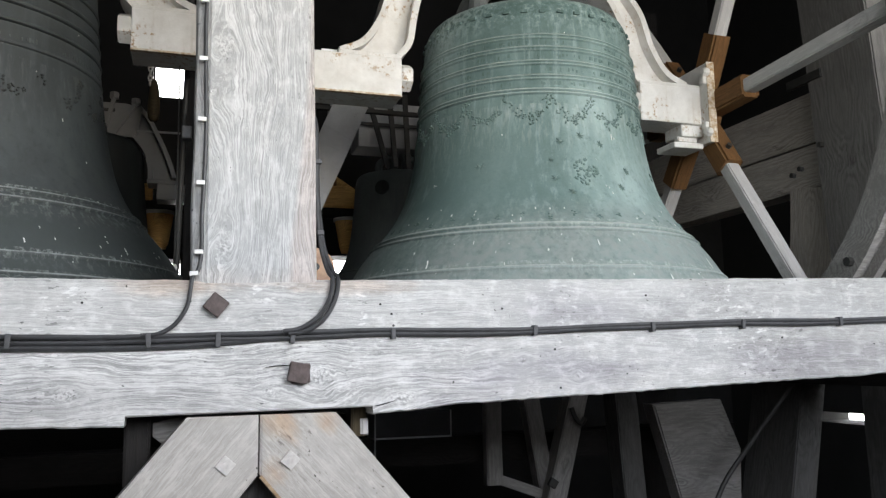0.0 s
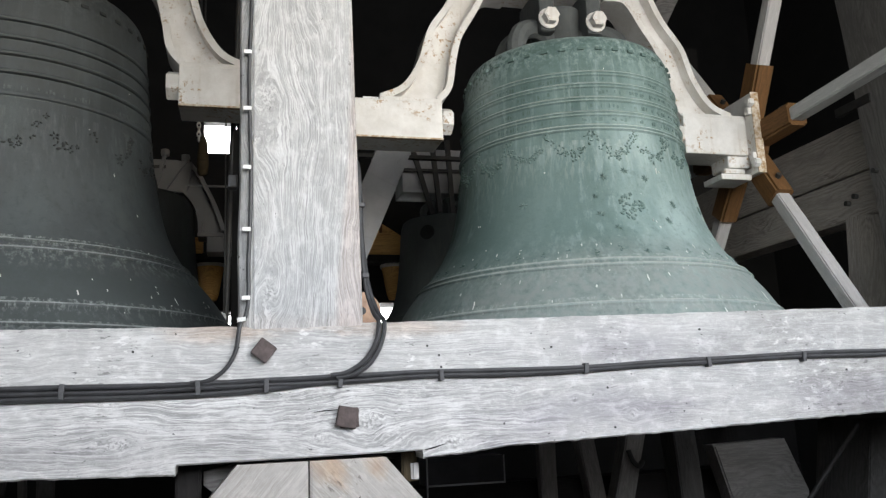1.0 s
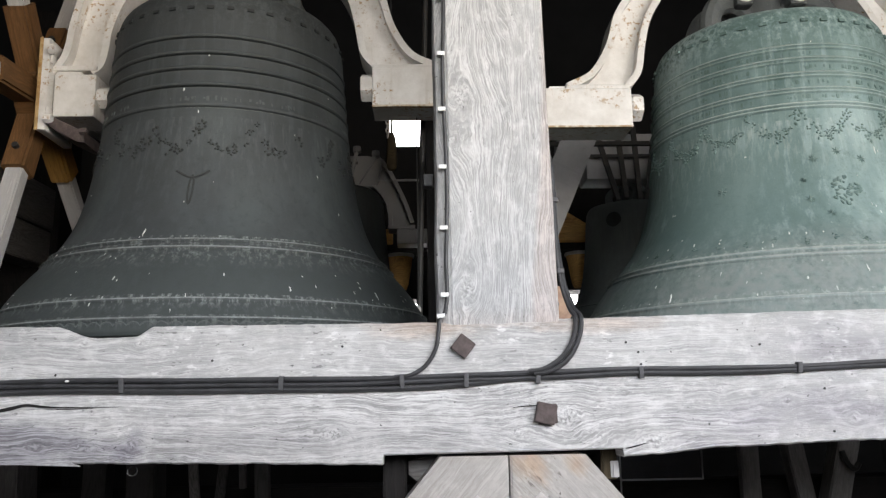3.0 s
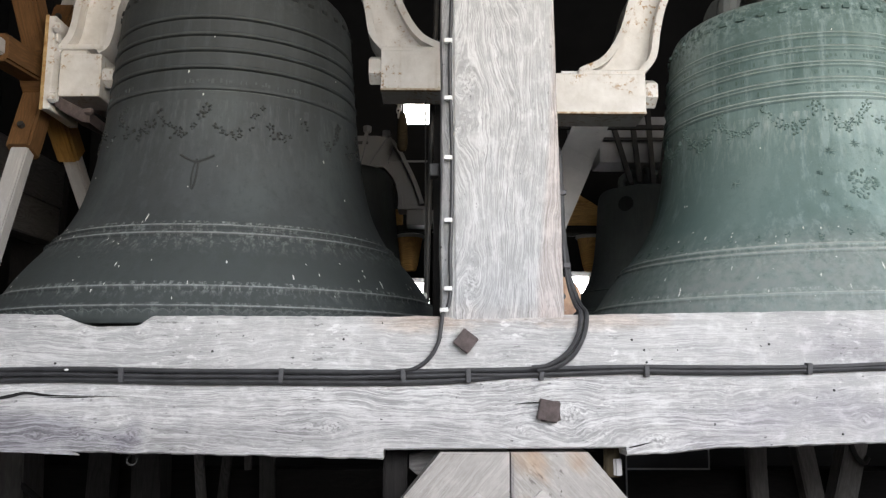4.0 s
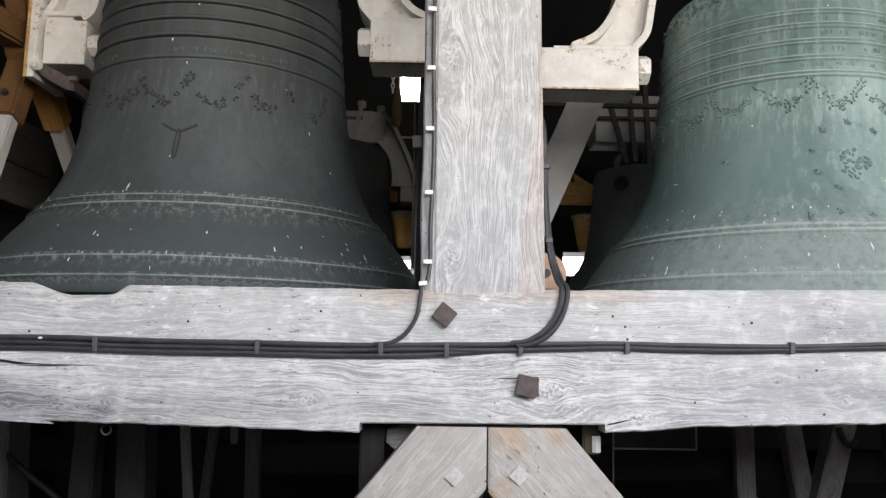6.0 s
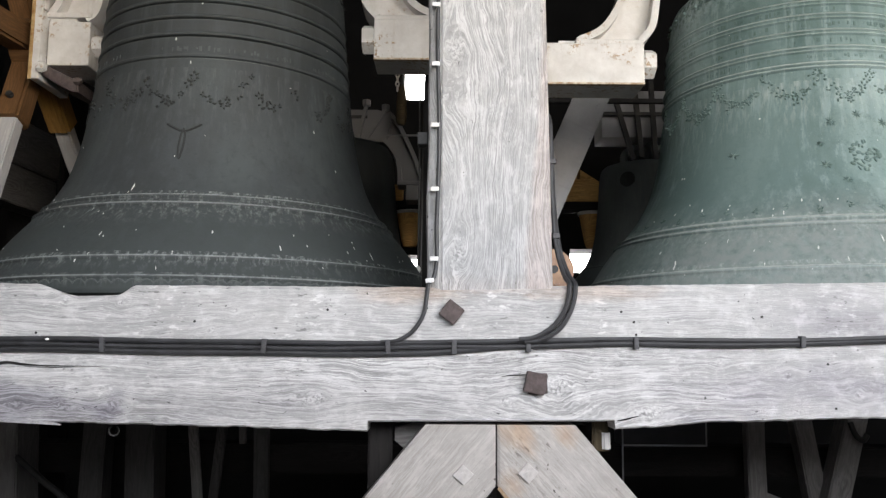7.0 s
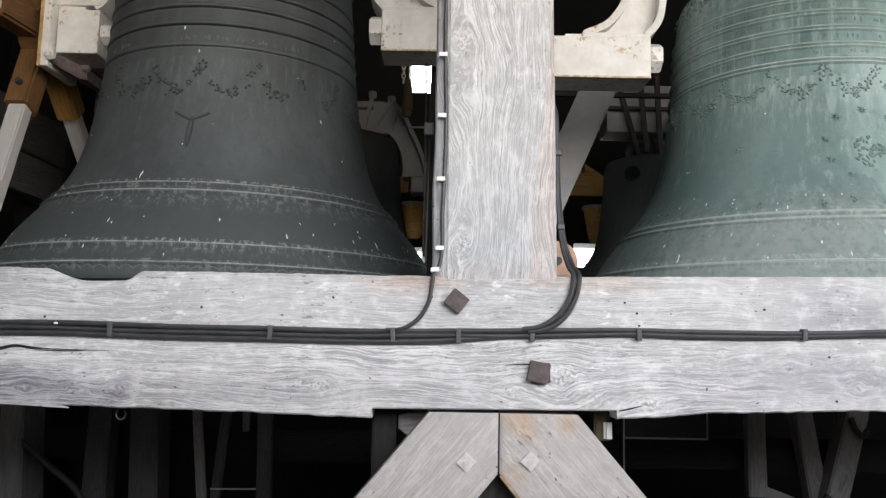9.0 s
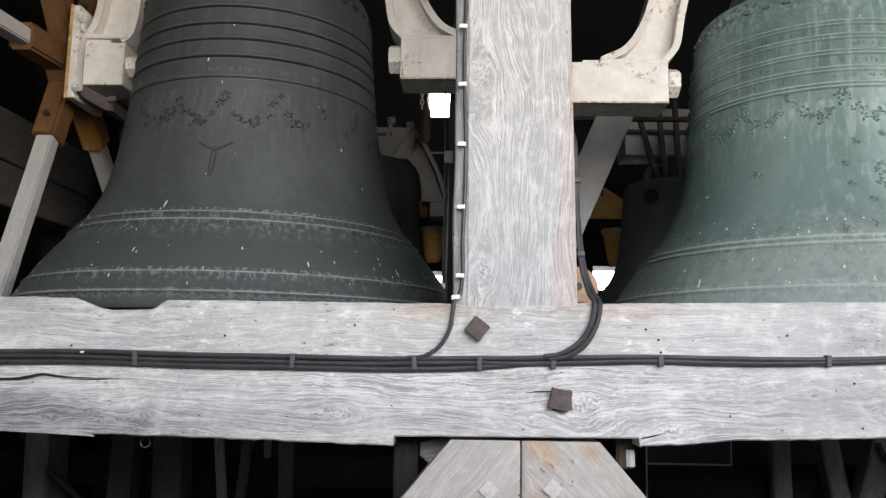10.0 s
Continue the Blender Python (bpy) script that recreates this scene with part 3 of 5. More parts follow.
def wall_with_holes(name, a, b, axis, at, thick, holes, label):
    """An upright wall along X (axis 'y') or Y (axis 'x') from a to b, with rectangular holes (u0, u1, z0, z1) through it."""
    us = sorted({a, b, *(u for h in holes for u in h[:2])})
    zs = sorted({Z0, Z1, *(z for h in holes for z in h[2:])})
    bm = bmesh.new()
    for u0, u1 in zip(us, us[1:]):
        for z0, z1 in zip(zs, zs[1:]):
            if any(h[0] <= u0 and u1 <= h[1] and h[2] <= z0 and z1 <= h[3] for h in holes):
                continue
            q = (u0, u1, at, at + thick, z0, z1) if axis == "y" else (at, at + thick, u0, u1, z0, z1)
            bq = box(*q)
            me = bpy.data.meshes.new("cell")
            bq.to_mesh(me)
            bq.free()
            bm.from_mesh(me)
            bpy.data.meshes.remove(me)
    bmesh.ops.remove_doubles(bm, verts=bm.verts, dist=1e-5)
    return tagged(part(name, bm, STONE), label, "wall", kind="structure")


# the second hole is unseen, added for the side fill lamp
wall_with_holes("wall_south", X0, X1, "y", Y0 - 0.4, 0.4, [(-0.5, 3.9, 1.75, 3.25), (-2.35, -1.45, 1.55, 2.85)], "shade-black stone tower wall with a daylight opening and an added fill opening")
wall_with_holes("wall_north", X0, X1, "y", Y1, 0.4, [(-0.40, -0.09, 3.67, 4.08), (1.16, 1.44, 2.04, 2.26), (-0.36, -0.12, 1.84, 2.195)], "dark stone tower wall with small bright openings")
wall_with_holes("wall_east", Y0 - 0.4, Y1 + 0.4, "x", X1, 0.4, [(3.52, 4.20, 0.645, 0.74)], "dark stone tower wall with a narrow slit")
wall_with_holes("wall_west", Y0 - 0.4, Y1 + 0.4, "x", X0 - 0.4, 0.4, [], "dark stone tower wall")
# hazy white sky outside the small openings
GLOW, gn, gl, gb = shader("white_overcast_sky")
gb.inputs["Base Color"].default_value = (1, 1, 1, 1)
gb.inputs["Emission Color"].default_value = (1, 1, 1, 1)
gb.inputs["Emission Strength"].default_value = 4.0
tagged(part("backdrop_north", box(-3, 4, 7.0, 7.05, 0.5, 6), GLOW), "plain white overcast sky outside the openings", "backdrop", kind="structure")
tagged(part("backdrop_east", box(7.2, 7.25, 1, 6, -1, 3), GLOW), "plain white overcast sky outside the slit", "backdrop", kind="structure")
tagged(part("floor", box(X0, X1, Y0, Y1, Z0 - 0.15, Z0 - 0.001), BOARDS), "dark dusty belfry floor boards", "floor", kind="structure")
tagged(part("ceiling", box(X0, X1, Y0, Y1, Z1, Z1 + 0.15), DARKWOOD), "dark boarded belfry ceiling", "ceiling", kind="structure")

# ---- front frame: beam, post and braces ----
BT = 0.15  # beam thickness


def beam_top(x):
    z = 1.497 + 0.018 * max(0.0, x) + 0.006 * max(0.0, -x - 0.7)
    if -1.01 < x < -0.765:
        u = min(1.0, (x + 1.01) / 0.085, (-0.765 - x) / 0.05)
        z -= 0.027 * (u * u * (3 - 2 * u))
    return z + 0.0022 * noise.noise(Vector((x * 14, 0, 0))) + 0.0012 * noise.noise(Vector((x * 45, 0, 3)))


def beam_foot(x):
    if -0.199 < x < 0.39:
        return 1.174 + 0.009 * (x + 0.199)
    low = 1.152 + 0.02 * min(1.0, max(0.0, (-x - 0.2) / 0.9)) if x < 0 else 1.160 + 0.018 * min(1, (x - 0.39) / 0.25) + 0.034 * max(0, x - 0.64)
    return low + 0.004 * noise.noise(Vector((x * 9, 4, 0))) + 0.0028 * noise.noise(Vector((x * 38, 4, 6)))


def build_beam():
    """The long front beam: a housing cut in its foot over the braces, a scoop in its top for the bell lip."""
    bm = bmesh.new()
    xs = [-3.1 + 0.01 * k for k in range(557)]
    xs = sorted(set([x for x in xs if min(abs(x + 0.199), abs(x - 0.39)) > 0.006]) | {-0.2, -0.198, 0.389, 0.391})
    rows = []
    for x in xs:
        zt, zb = beam_top(x), beam_foot(x)
        ring = []
        r = 0.008 + 0.004 * noise.noise(Vector((x * 5, 9, 0)))
        prof = [(0.0, zb + 0.004), (0.0, zb + 0.06), (0.0, (zt + zb) / 2), (0.0, zt - 0.05), (0.0, zt - r), (r, zt), (BT, min(zt, beam_top(x + 0.10))), (BT, zb), (0.006, zb)]
        for k, (y, z) in enumerate(prof):
            wob = 0.0035 * noise.noise(Vector((x * 2.3, z * 6, 2.0))) if k < 6 else 0
            ring.append(bm.verts.new((x, y + wob, z)))
        rows.append(ring)
    k = len(rows[0])
    for a, b in zip(rows, rows[1:]):
        for j in range(k):
            bm.faces.new((a[j], a[(j + 1) % k], b[(j + 1) % k], b[j]))
    bm.faces.new(rows[0])
    bm.faces.new(rows[-1])
    beam = tagged(part("timber_beam", bm, LIME), "long limewashed oak beam with scooped top and bolts", "beam")

    def nut(x, z, w, turn, material, lbl, y=-0.012):
        nb = box(-w / 2, w / 2, -0.011, 0.011, -w / 2, w / 2, 0.004)
        part("square_nut", nb, material, beam, lbl, pose(x, y, z, 0, turn, 0))

    part("square_washer", box(-0.024, 0.024, -0.003, 0.003, -0.024, 0.024, 0.002), RUST, beam, "rusty square washer", pose(0.2055, -0.003, 1.2675, 0, -2, 0))
    nut(0.0, 1.436, 0.046, 38, RUST, "brown rusty square nut")
    nut(0.2, 1.269, 0.050, 12, RUST, "brown rusty square nut")
    for x, z in ((0.904, 1.318), (0.918, 1.213), (1.671, 1.345), (0.41, 1.44), (0.44, 1.415), (0.445, 1.385), (-0.06, 1.445), (-0.3, 1.44), (-0.62, 1.41), (0.75, 1.43), (-1.0, 1.38), (1.2, 1.47)):
        part("nail_hole", disc(0.0031, 0.003, 8), IRON, beam, "", pose(x, -0.002, z, 0, 0, 90))
    for a, b2, w in ((-1.16, -0.93, 0.006),):
        ends = [(a, beam_foot(a) - 0.001), ((a + b2) / 2, beam_foot((a + b2) / 2) - w * 0.5), (b2, beam_foot(b2) - w), (b2 - 0.02, beam_foot(b2) + 0.004), (a, beam_foot(a) + 0.006)]
        part("splinter", slab(ends, -0.002, 0.012, 0.001), LIME, beam, "splinter hanging from the lower edge")

    def crack(pts):
        """A dark open split, points (x, z, half width), lying in the beam's face."""
        fine = spline([(x, w, z) for x, z, w in pts], 6)
        cb = bmesh.new()
        rows = [[cb.verts.new((p.x, y, p.z + q * max(p.y, 0.0003))) for y, q in ((-0.0035, 1), (-0.0035, -1), (0.004, -1), (0.004, 1))] for p in fine]
        for a, c in zip(rows, rows[1:]):
            for k in range(4):
                cb.faces.new((a[k], a[(k + 1) % 4], c[(k + 1) % 4], c[k]))
        cb.faces.new(rows[0])
        cb.faces.new(rows[-1])
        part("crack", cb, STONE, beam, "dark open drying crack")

    crack([(-1.5, 1.292, 0.0012), (-1.3, 1.296, 0.004), (-1.15, 1.296, 0.0035), (-1.105, 1.301, 0.0045), (-1.066, 1.309, 0.0032), (-1.03, 1.305, 0.003), (-0.995, 1.303, 0.0014), (-0.95, 1.302, 0.0009), (-0.84, 1.301, 0.0003)])
    crack([(-1.02, 1.299, 0.0004), (-0.95, 1.2985, 0.0011), (-0.90, 1.2995, 0.0004)])
    crack([(0.12, 1.284, 0.0004), (0.15, 1.287, 0.0012), (0.18, 1.288, 0.0009)])
    crack([(0.395, 1.181, 0.0008), (0.42, 1.186, 0.0016), (0.447, 1.193, 0.0004)])
    part("hook", tube([(0.012 * math.cos(a), 0, 0.012 * math.sin(a)) for a in (1.9, 2.8, 3.7, 4.6, 5.5, 6.4, 7.3)], 0.0025, 6, 4), IRON, beam, "small iron ring hook", pose(-0.82, 0.05, 1.145))
    return beam


build_beam()


def build_post():
    bm = bmesh.new()
    rows = []
    for k in range(64):
        z = 1.49 + 0.045 * k
        xl = -0.028 - 0.006 * min(1, (z - 1.5)) + 0.003 * noise.noise(Vector((0, 3, z * 3)))
        xr = 0.247 - 0.016 * (z - 1.5) + 0.003 * noise.noise(Vector((5, 3, z * 2.2)))
        side = -0.062 + 0.004 * noise.noise(Vector((1, 8, z * 5)))
        wane = 0.012 + 0.005 * noise.noise(Vector((2, 8, z * 8)))
        pts = [(xl, 0.004), (xl + 0.006, 0.0), ((xl + xr) / 2, 0.0), (xr - 0.005, 0.0), (xr, 0.006), (xr, 0.2), (side, 0.2), (side, 0.034), (side + 0.004, 0.018), (xl - wane, 0.007)]
        rows.append([bm.verts.new((z, x, -y)) for x, y in pts])
    k = len(rows[0])
    for a, b in zip(rows, rows[1:]):
        for j in range(k):
            bm.faces.new((a[j], a[(j + 1) % k], b[(j + 1) % k], b[j]))
    bm.faces.new(rows[0])
    bm.faces.new(rows[-1])
    m = Matrix(((0, 1, 0, 0), (0, 0, -1, 0), (1, 0, 0, 0), (0, 0, 0, 1)))
    post = tagged(part("timber_post", bm, POSTWOOD, None, "", m), "upright limewashed oak post with waney edge", "post")
    return post


build_post()


def build_brace(sign, label):
    """A raking strut whose head butts its twin on an upright line under the beam."""
    c = 0.109
    top, turn = 1.168, 1.025
    w = 0.19
    outline = [(0.002, top), (0.002, turn), (0.002 + 0.75, turn - 0.90), (0.16 + 0.9 + 0.03, top - 1.05), (w, top)]
    if sign < 0:
        outline = [(0.002, top), (0.002, turn), (0.75, turn - 0.90), (0.17 + 0.88, top - 1.05), (0.17, top)]
    bm = slab([(sign * x, z) for x, z in outline], 0.012, 0.11, 0.005)
    # grain along the strut
    d = math.degrees(math.atan2(-1.0, 0.88 * sign))
    m = pose(c, 0, 0, 0, -d, 0)
    bmesh.ops.transform(bm, matrix=(m.inverted() @ pose(c, 0, 0)), verts=bm.verts)
    ob = tagged(part("timber_brace", bm, BRACEWOOD if sign < 0 else grained("stained_grey_oak", (0.43, 0.41, 0.38), (0.34, 0.32, 0.295), (0.53, 0.51, 0.475), (0.17, 0.155, 0.14), "z", (), 0.05, 0.8, None, None, 0.5, tuple((q.x, q.z, w, 0.05, (1.0, 0.76, 0.56), 0.95) for q, w in ((m.inverted() @ Vector((c + 0.055, 0, 1.15)), 0.07), (m.inverted() @ Vector((c + 0.16, 0, 1.14)), 0.05), (m.inverted() @ Vector((c + 0.03, 0, 1.02)), 0.06))), None, 0.4, 0.008, 90.0), None, "", m), label, "brace", "braces under the beam")
    if sign > 0:
        edge = bar("fresh_edge", (0.113, 0.010, 1.022), (0.113 + 0.70, 0.010, 1.022 - 0.84), 0.006, 0.008, plain("tan_split_wood", (0.26, 0.17, 0.095), (0.42, 0.31, 0.20), 40, 0.8), None, "orange-brown split edge", 0, 0.001, 0.002)
        edge.parent, edge.matrix_parent_inverse = ob, m.inverted()
    wz, wx = (1.052, 0.03) if sign < 0 else (1.057, 0.184)
    washer = part("square_washer", box(-0.0175, 0.0175, -0.003, 0.003, -0.0175, 0.0175, 0.002), GALV, ob, "limewashed square washer", m.inverted() @ pose(wx, 0.008, wz, 0, 42, 0))
    part("bolt_end", disc(0.008, 0.007, 12, 0.002), GALV, washer, "", pose(0, -0.003, 0, 0, 0, -90))
    return ob


build_brace(-1, "pale grey oak strut with square washer")
build_brace(1, "pale grey oak strut, orange-stained at its head")
tagged(bar("timber_stud", (0.109, 0.135, -0.2), (0.109, 0.135, 1.1), 0.05, 0.22, GREYWOOD, None, "", 90), "grey oak stud between the struts", "timber")
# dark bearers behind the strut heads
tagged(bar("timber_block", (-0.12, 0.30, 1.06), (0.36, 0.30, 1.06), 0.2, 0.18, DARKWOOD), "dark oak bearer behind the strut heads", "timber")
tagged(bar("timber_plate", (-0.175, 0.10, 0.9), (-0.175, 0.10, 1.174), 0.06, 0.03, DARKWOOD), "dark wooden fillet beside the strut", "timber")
tagged(part("timber_wedge", slab([(-0.14, 1.118), (-0.10, 1.085), (-0.03, 1.10), (-0.03, 1.172), (-0.14, 1.150)], 0.115, 0.15, 0.004), LITWOOD), "pale grey wooden wedge behind the strut head", "timber")
tagged(bar("timber_plate", (0.372, 0.09, 1.10), (0.372, 0.09, 1.176), 0.04, 0.016, OLIVEWOOD), "olive-brown wooden fillet beside the strut", "timber")
tagged(part("mortar_lump", rough_bar(0.04, 0.02, 0.022, 0.006, 0.006, 2.0, 4), SPOKEWOOD, None, "", along((0.385, 0.085, 1.105), (0.385, 0.085, 1.145))), "small pale lump stuck on the fillet", "mortar")


# ---- cables ----
def sag(x, z, amp, ph):
    return z + amp * math.sin(x * 5.3 + ph) + 0.45 * amp * math.sin(x * 12.3 + 2.6 * ph)


def run_height(x):
    return 1.351 + 0.012 * max(0, min(1, (x - 0.1) / 0.3)) + 0.022 * max(0, x - 0.55)


def build_run(dz, amp, ph, x0, x1, r=0.0065):
    n_pts = int((x1 - x0) / 0.09)
    pts = []
    for k in range(n_pts + 1):
        x = x0 + (x1 - x0) * k / n_pts
        squeeze = 1.0 - 0.35 * max(0, min(1, (x - 0.2) / 0.4))
        tuck = max(0.0, min(1.0, (x + 0.05) / 0.2)) if x1 < 1 else 0.0
        pts.append((x, -0.009 + 0.004 * tuck, sag(x, run_height(x) + dz * squeeze * (1 - tuck), amp, ph)))
    return pts


cab = thing("cable_run", "bundle of grey-black cables clipped along the beam", "cable")
part("strand", tube(build_run(0.0115, 0.0026, 0.3, -3.0, 2.35, 0.0065), 0.0067, 8, 4), CABLE, cab, "", None, True)
part("strand", tube(build_run(-0.0010, 0.0028, 0.75, -3.0, 2.35, 0.0065), 0.0063, 8, 4), CABLE, cab, "", None, True)
part("strand", tube(build_run(-0.0138, 0.0026, 0.4, -3.0, 0.16), 0.0068, 8, 4), CABLE, cab, "", None, True)
speck = bmesh.new()
bmesh.ops.create_icosphere(speck, subdivisions=2, radius=1, matrix=Matrix.LocRotScale((-0.965, -0.0165, run_height(-0.965) + 0.0135), None, (0.0055, 0.002, 0.0032)))
part("paint_drip", speck, WHITECLIP, cab, "white paint drip", None, True)
for x in (-1.62, -1.24, -0.834, -0.448, -0.152, 0.006, 0.184, 0.441, 0.84, 1.21, 1.52, 1.885):
    hgt = 0.0165 if x < 0.1 else 0.013
    part("clip", box(-0.006, 0.006, -0.0205, 0.001, -hgt, hgt + 0.002, 0.002), CLIP, cab, "grey cable clip", pose(x, 0, run_height(x) + 0.0, 0, 4 * math.sin(x * 9), 0))

left = thing("post_cable", "thin grey cable clipped up the edge of the post", "cable")
lp = [(-0.17, -0.012, 1.363), (-0.13, -0.014, 1.367), (-0.093, -0.014, 1.39), (-0.068, -0.013, 1.43), (-0.06, -0.012, 1.475), (-0.056, -0.010, 1.505), (-0.044, -0.008, 1.52), (-0.037, -0.007, 1.565)]
lp += [(-0.036 + 0.003 * math.sin(z * 11), -0.007, z) for z in (1.65, 1.737, 1.82, 1.90, 1.98, 2.06, 2.15, 2.23, 2.31, 2.45, 2.6, 2.8, 3.0, 3.3)]
part("strand", tube(lp, 0.0052, 8, 5), CABLE, left, "", None, True)
for z in (1.512, 1.565, 1.737, 1.898, 2.055, 2.21, 2.37, 2.53, 2.7, 2.9):
    part("clip", box(-0.012, 0.009, -0.008, 0.008, -0.0055, 0.0055, 0.002), WHITECLIP, left, "white plastic cable clip", pose(-0.042 if z > 1.52 else -0.052, -0.007, z, 0, 5 * math.sin(z * 20), 0))

right = thing("post_cable", "pair of grey cables rising behind the post", "cable")
for dx, dz in ((0.0, 0.0), (0.014, -0.006)):
    part("strand", tube([(0.16 + dx, -0.016, 1.371 + dz), (0.20 + dx, -0.018, 1.377 + dz), (0.245 + dx, -0.018, 1.405 + dz), (0.275 + dx, -0.016, 1.45), (0.285 + dx, -0.006, 1.503), (0.276 + dx * 0.8, 0.02, 1.53), (0.262 + dx * 0.5, 0.045, 1.60), (0.254 + dx * 0.3, 0.05 + dx, 1.72), (0.252 + dx * 0.2, 0.05 + dx, 1.84), (0.249 + dx * 0.1, 0.055 + dx, 1.93), (0.238, 0.09 + dx, 1.965)], 0.0062, 8, 5), CABLE, right, "", None, True)
for z, x in ((1.63, 0.262), (1.82, 0.255)):
    part("clip", box(-0.010, 0.008, -0.012, 0.004, -0.006, 0.006, 0.002), CLIP, right, "grey cable clip", pose(x, 0.048, z))


# ---- bells ----
OUTER = [(0.770, 0.0), (0.778, 0.018), (0.772, 0.045), (0.748, 0.085), (0.728, 0.115), (0.700, 0.160), (0.662, 0.21), (0.615, 0.265), (0.575, 0.315), (0.542, 0.37), (0.515, 0.43), (0.492, 0.51), (0.474, 0.60), (0.460, 0.70), (0.449, 0.80), (0.440, 0.90), (0.432, 1.00), (0.426, 1.08), (0.420, 1.14), (0.405, 1.19), (0.375, 1.225)]


def outer_radius(z, k=1.0):
    for (r0, z0), (r1, z1) in zip(OUTER, OUTER[1:]):
        if z0 <= z <= z1:
            return k * (r0 + (r1 - r0) * (z - z0) / (z1 - z0))
    return k * OUTER[-1][0]


def bell_profile(ridges, grooves, top=1.235, lower=0.0):
    """The turned section: lip, sound bow, waist and shoulder, with raised ridges and cut grooves at given heights."""
    zs = sorted(set([0.0, 0.006, 0.012] + [0.012 + 0.012 * k for k in range(101)] + [z + d for z in list(ridges) + list(grooves) for d in (-0.0075, -0.0042, -0.001, 0.001, 0.0042, 0.0075, 0.010, 0.0155)]))
    zs = [z for k, z in enumerate(zs) if k == 0 or z - zs[k - 1] > 0.0011]
    outer = [(r, z if z <= 1.0 else 1.0 + (z - 1.0) * (1 - lower)) for r, z in OUTER]
    top = 1.0 + (top - 1.0) * (1 - lower)
    sm = spline([(r, 0, z) for r, z in outer], 8)
    prof = [(0.66, 0.02), (0.745, -0.006), (0.762, -0.004)]
    for z in zs:
        if z > outer[-1][1] - 0.003:
            break
        r = next((a.x + (b.x - a.x) * (z - a.z) / (b.z - a.z) for a, b in zip(sm, sm[1:]) if a.z <= z <= b.z and b.z > a.z), 0.375)
        for c, hgt in ridges.items():
            r += 1.9 * hgt * max(0, 1 - abs(z - c) / 0.0072)
        for c, dep in grooves.items():
            r -= 2.0 * dep * max(0, 1 - abs(z - c) / 0.0042)
            r += 0.35 * dep * max(0, 1 - abs(z - c - 0.010) / 0.0055)
        prof.append((r, z))
    prof += [(0.30, top), (0.16, top + 0.012), (0.03, top + 0.016)]
    inner = [(0.03, top - 0.05), (0.30, top - 0.06), (0.37, top - 0.11), (0.395, 0.9), (0.43, 0.6), (0.48, 0.4), (0.58, 0.2), (0.66, 0.02)]
    return inner[::-1][:-1] and prof + inner[:-1]


def on_bell(z, ang, out=0.0):
    """The pose on the bell's skin at a height and compass angle (0 faces the walkway), its Y pointing inward."""
    r = outer_radius(z) + out
    slope = math.degrees(math.atan2(outer_radius(z - 0.02) - outer_radius(z + 0.02), 0.04))
    a = radians(ang)
    return pose(r * math.sin(a), -r * math.cos(a), z, -slope, 0, ang)


def star(size, arms=6):
    bm = bmesh.new()
    rim = []
    for k in range(arms * 2):
        q = size if k % 2 == 0 else size * 0.32
        rim.append(bm.verts.new((q * math.sin(math.pi * k / arms), 0, q * math.cos(math.pi * k / arms))))
    tip, back = bm.verts.new((0, -0.004, 0)), bm.verts.new((0, 0.006, 0))
    for k in range(arms * 2):
        bm.faces.new((rim[k], rim[(k + 1) % (arms * 2)], tip))
        bm.faces.new((rim[(k + 1) % (arms * 2)], rim[k], back))
    return bm


def swag(rng, span, drop, flowers, size, worn=0.0):
    """One festoon of cast five-petalled flowers hanging between two points, with a sprig over each end."""
    bm = bmesh.new()
    places = []
    for k in range(flowers):
        u = (k + 0.5) / flowers
        z = -drop * (1 - (2 * u - 1) ** 2)
        places.append((((u - 0.5) * span), z, 1.0))
        if 0.22 < u < 0.78:
            places.append(((u - 0.5) * span + 0.006, z + 0.017, 0.8))
    places += [(-span / 2, 0.014, 1.2), (-span / 2 + 0.004, 0.032, 0.8), (-span / 2 - 0.012, 0.002, 0.9)]
    for x, z, k in places:
        if rng.random() < worn:
            continue
        x, z, turn, k = x + rng.uniform(-0.008, 0.008), z + rng.uniform(-0.008, 0.008), rng.uniform(0, 6.3), k * rng.uniform(0.65, 1.35)
        for j in range(5):
            if rng.random() < 0.3:
                continue
            a, r = turn + j * 1.2566, size * k * rng.uniform(0.75, 1.15)
            mm = Matrix.LocRotScale((x + r * math.cos(a), 0.0, z + r * math.sin(a)), Euler((0, -a, 0)), (size * k * rng.uniform(0.5, 0.8), 0.0052, size * k * rng.uniform(0.3, 0.55)))
            bmesh.ops.create_icosphere(bm, subdivisions=1, radius=1.0, matrix=mm)
    return bm


def bend_to_bell(bm, z, ang):
    """Wraps a flat relief (XZ, Y inward) round the bell's skin."""
    for v in bm.verts:
        zz = z + v.co.z
        r = outer_radius(zz) - v.co.y
        a = radians(ang) + v.co.x / outer_radius(z)
        v.co = Vector((r * math.sin(a), -r * math.cos(a), zz))
    return bm


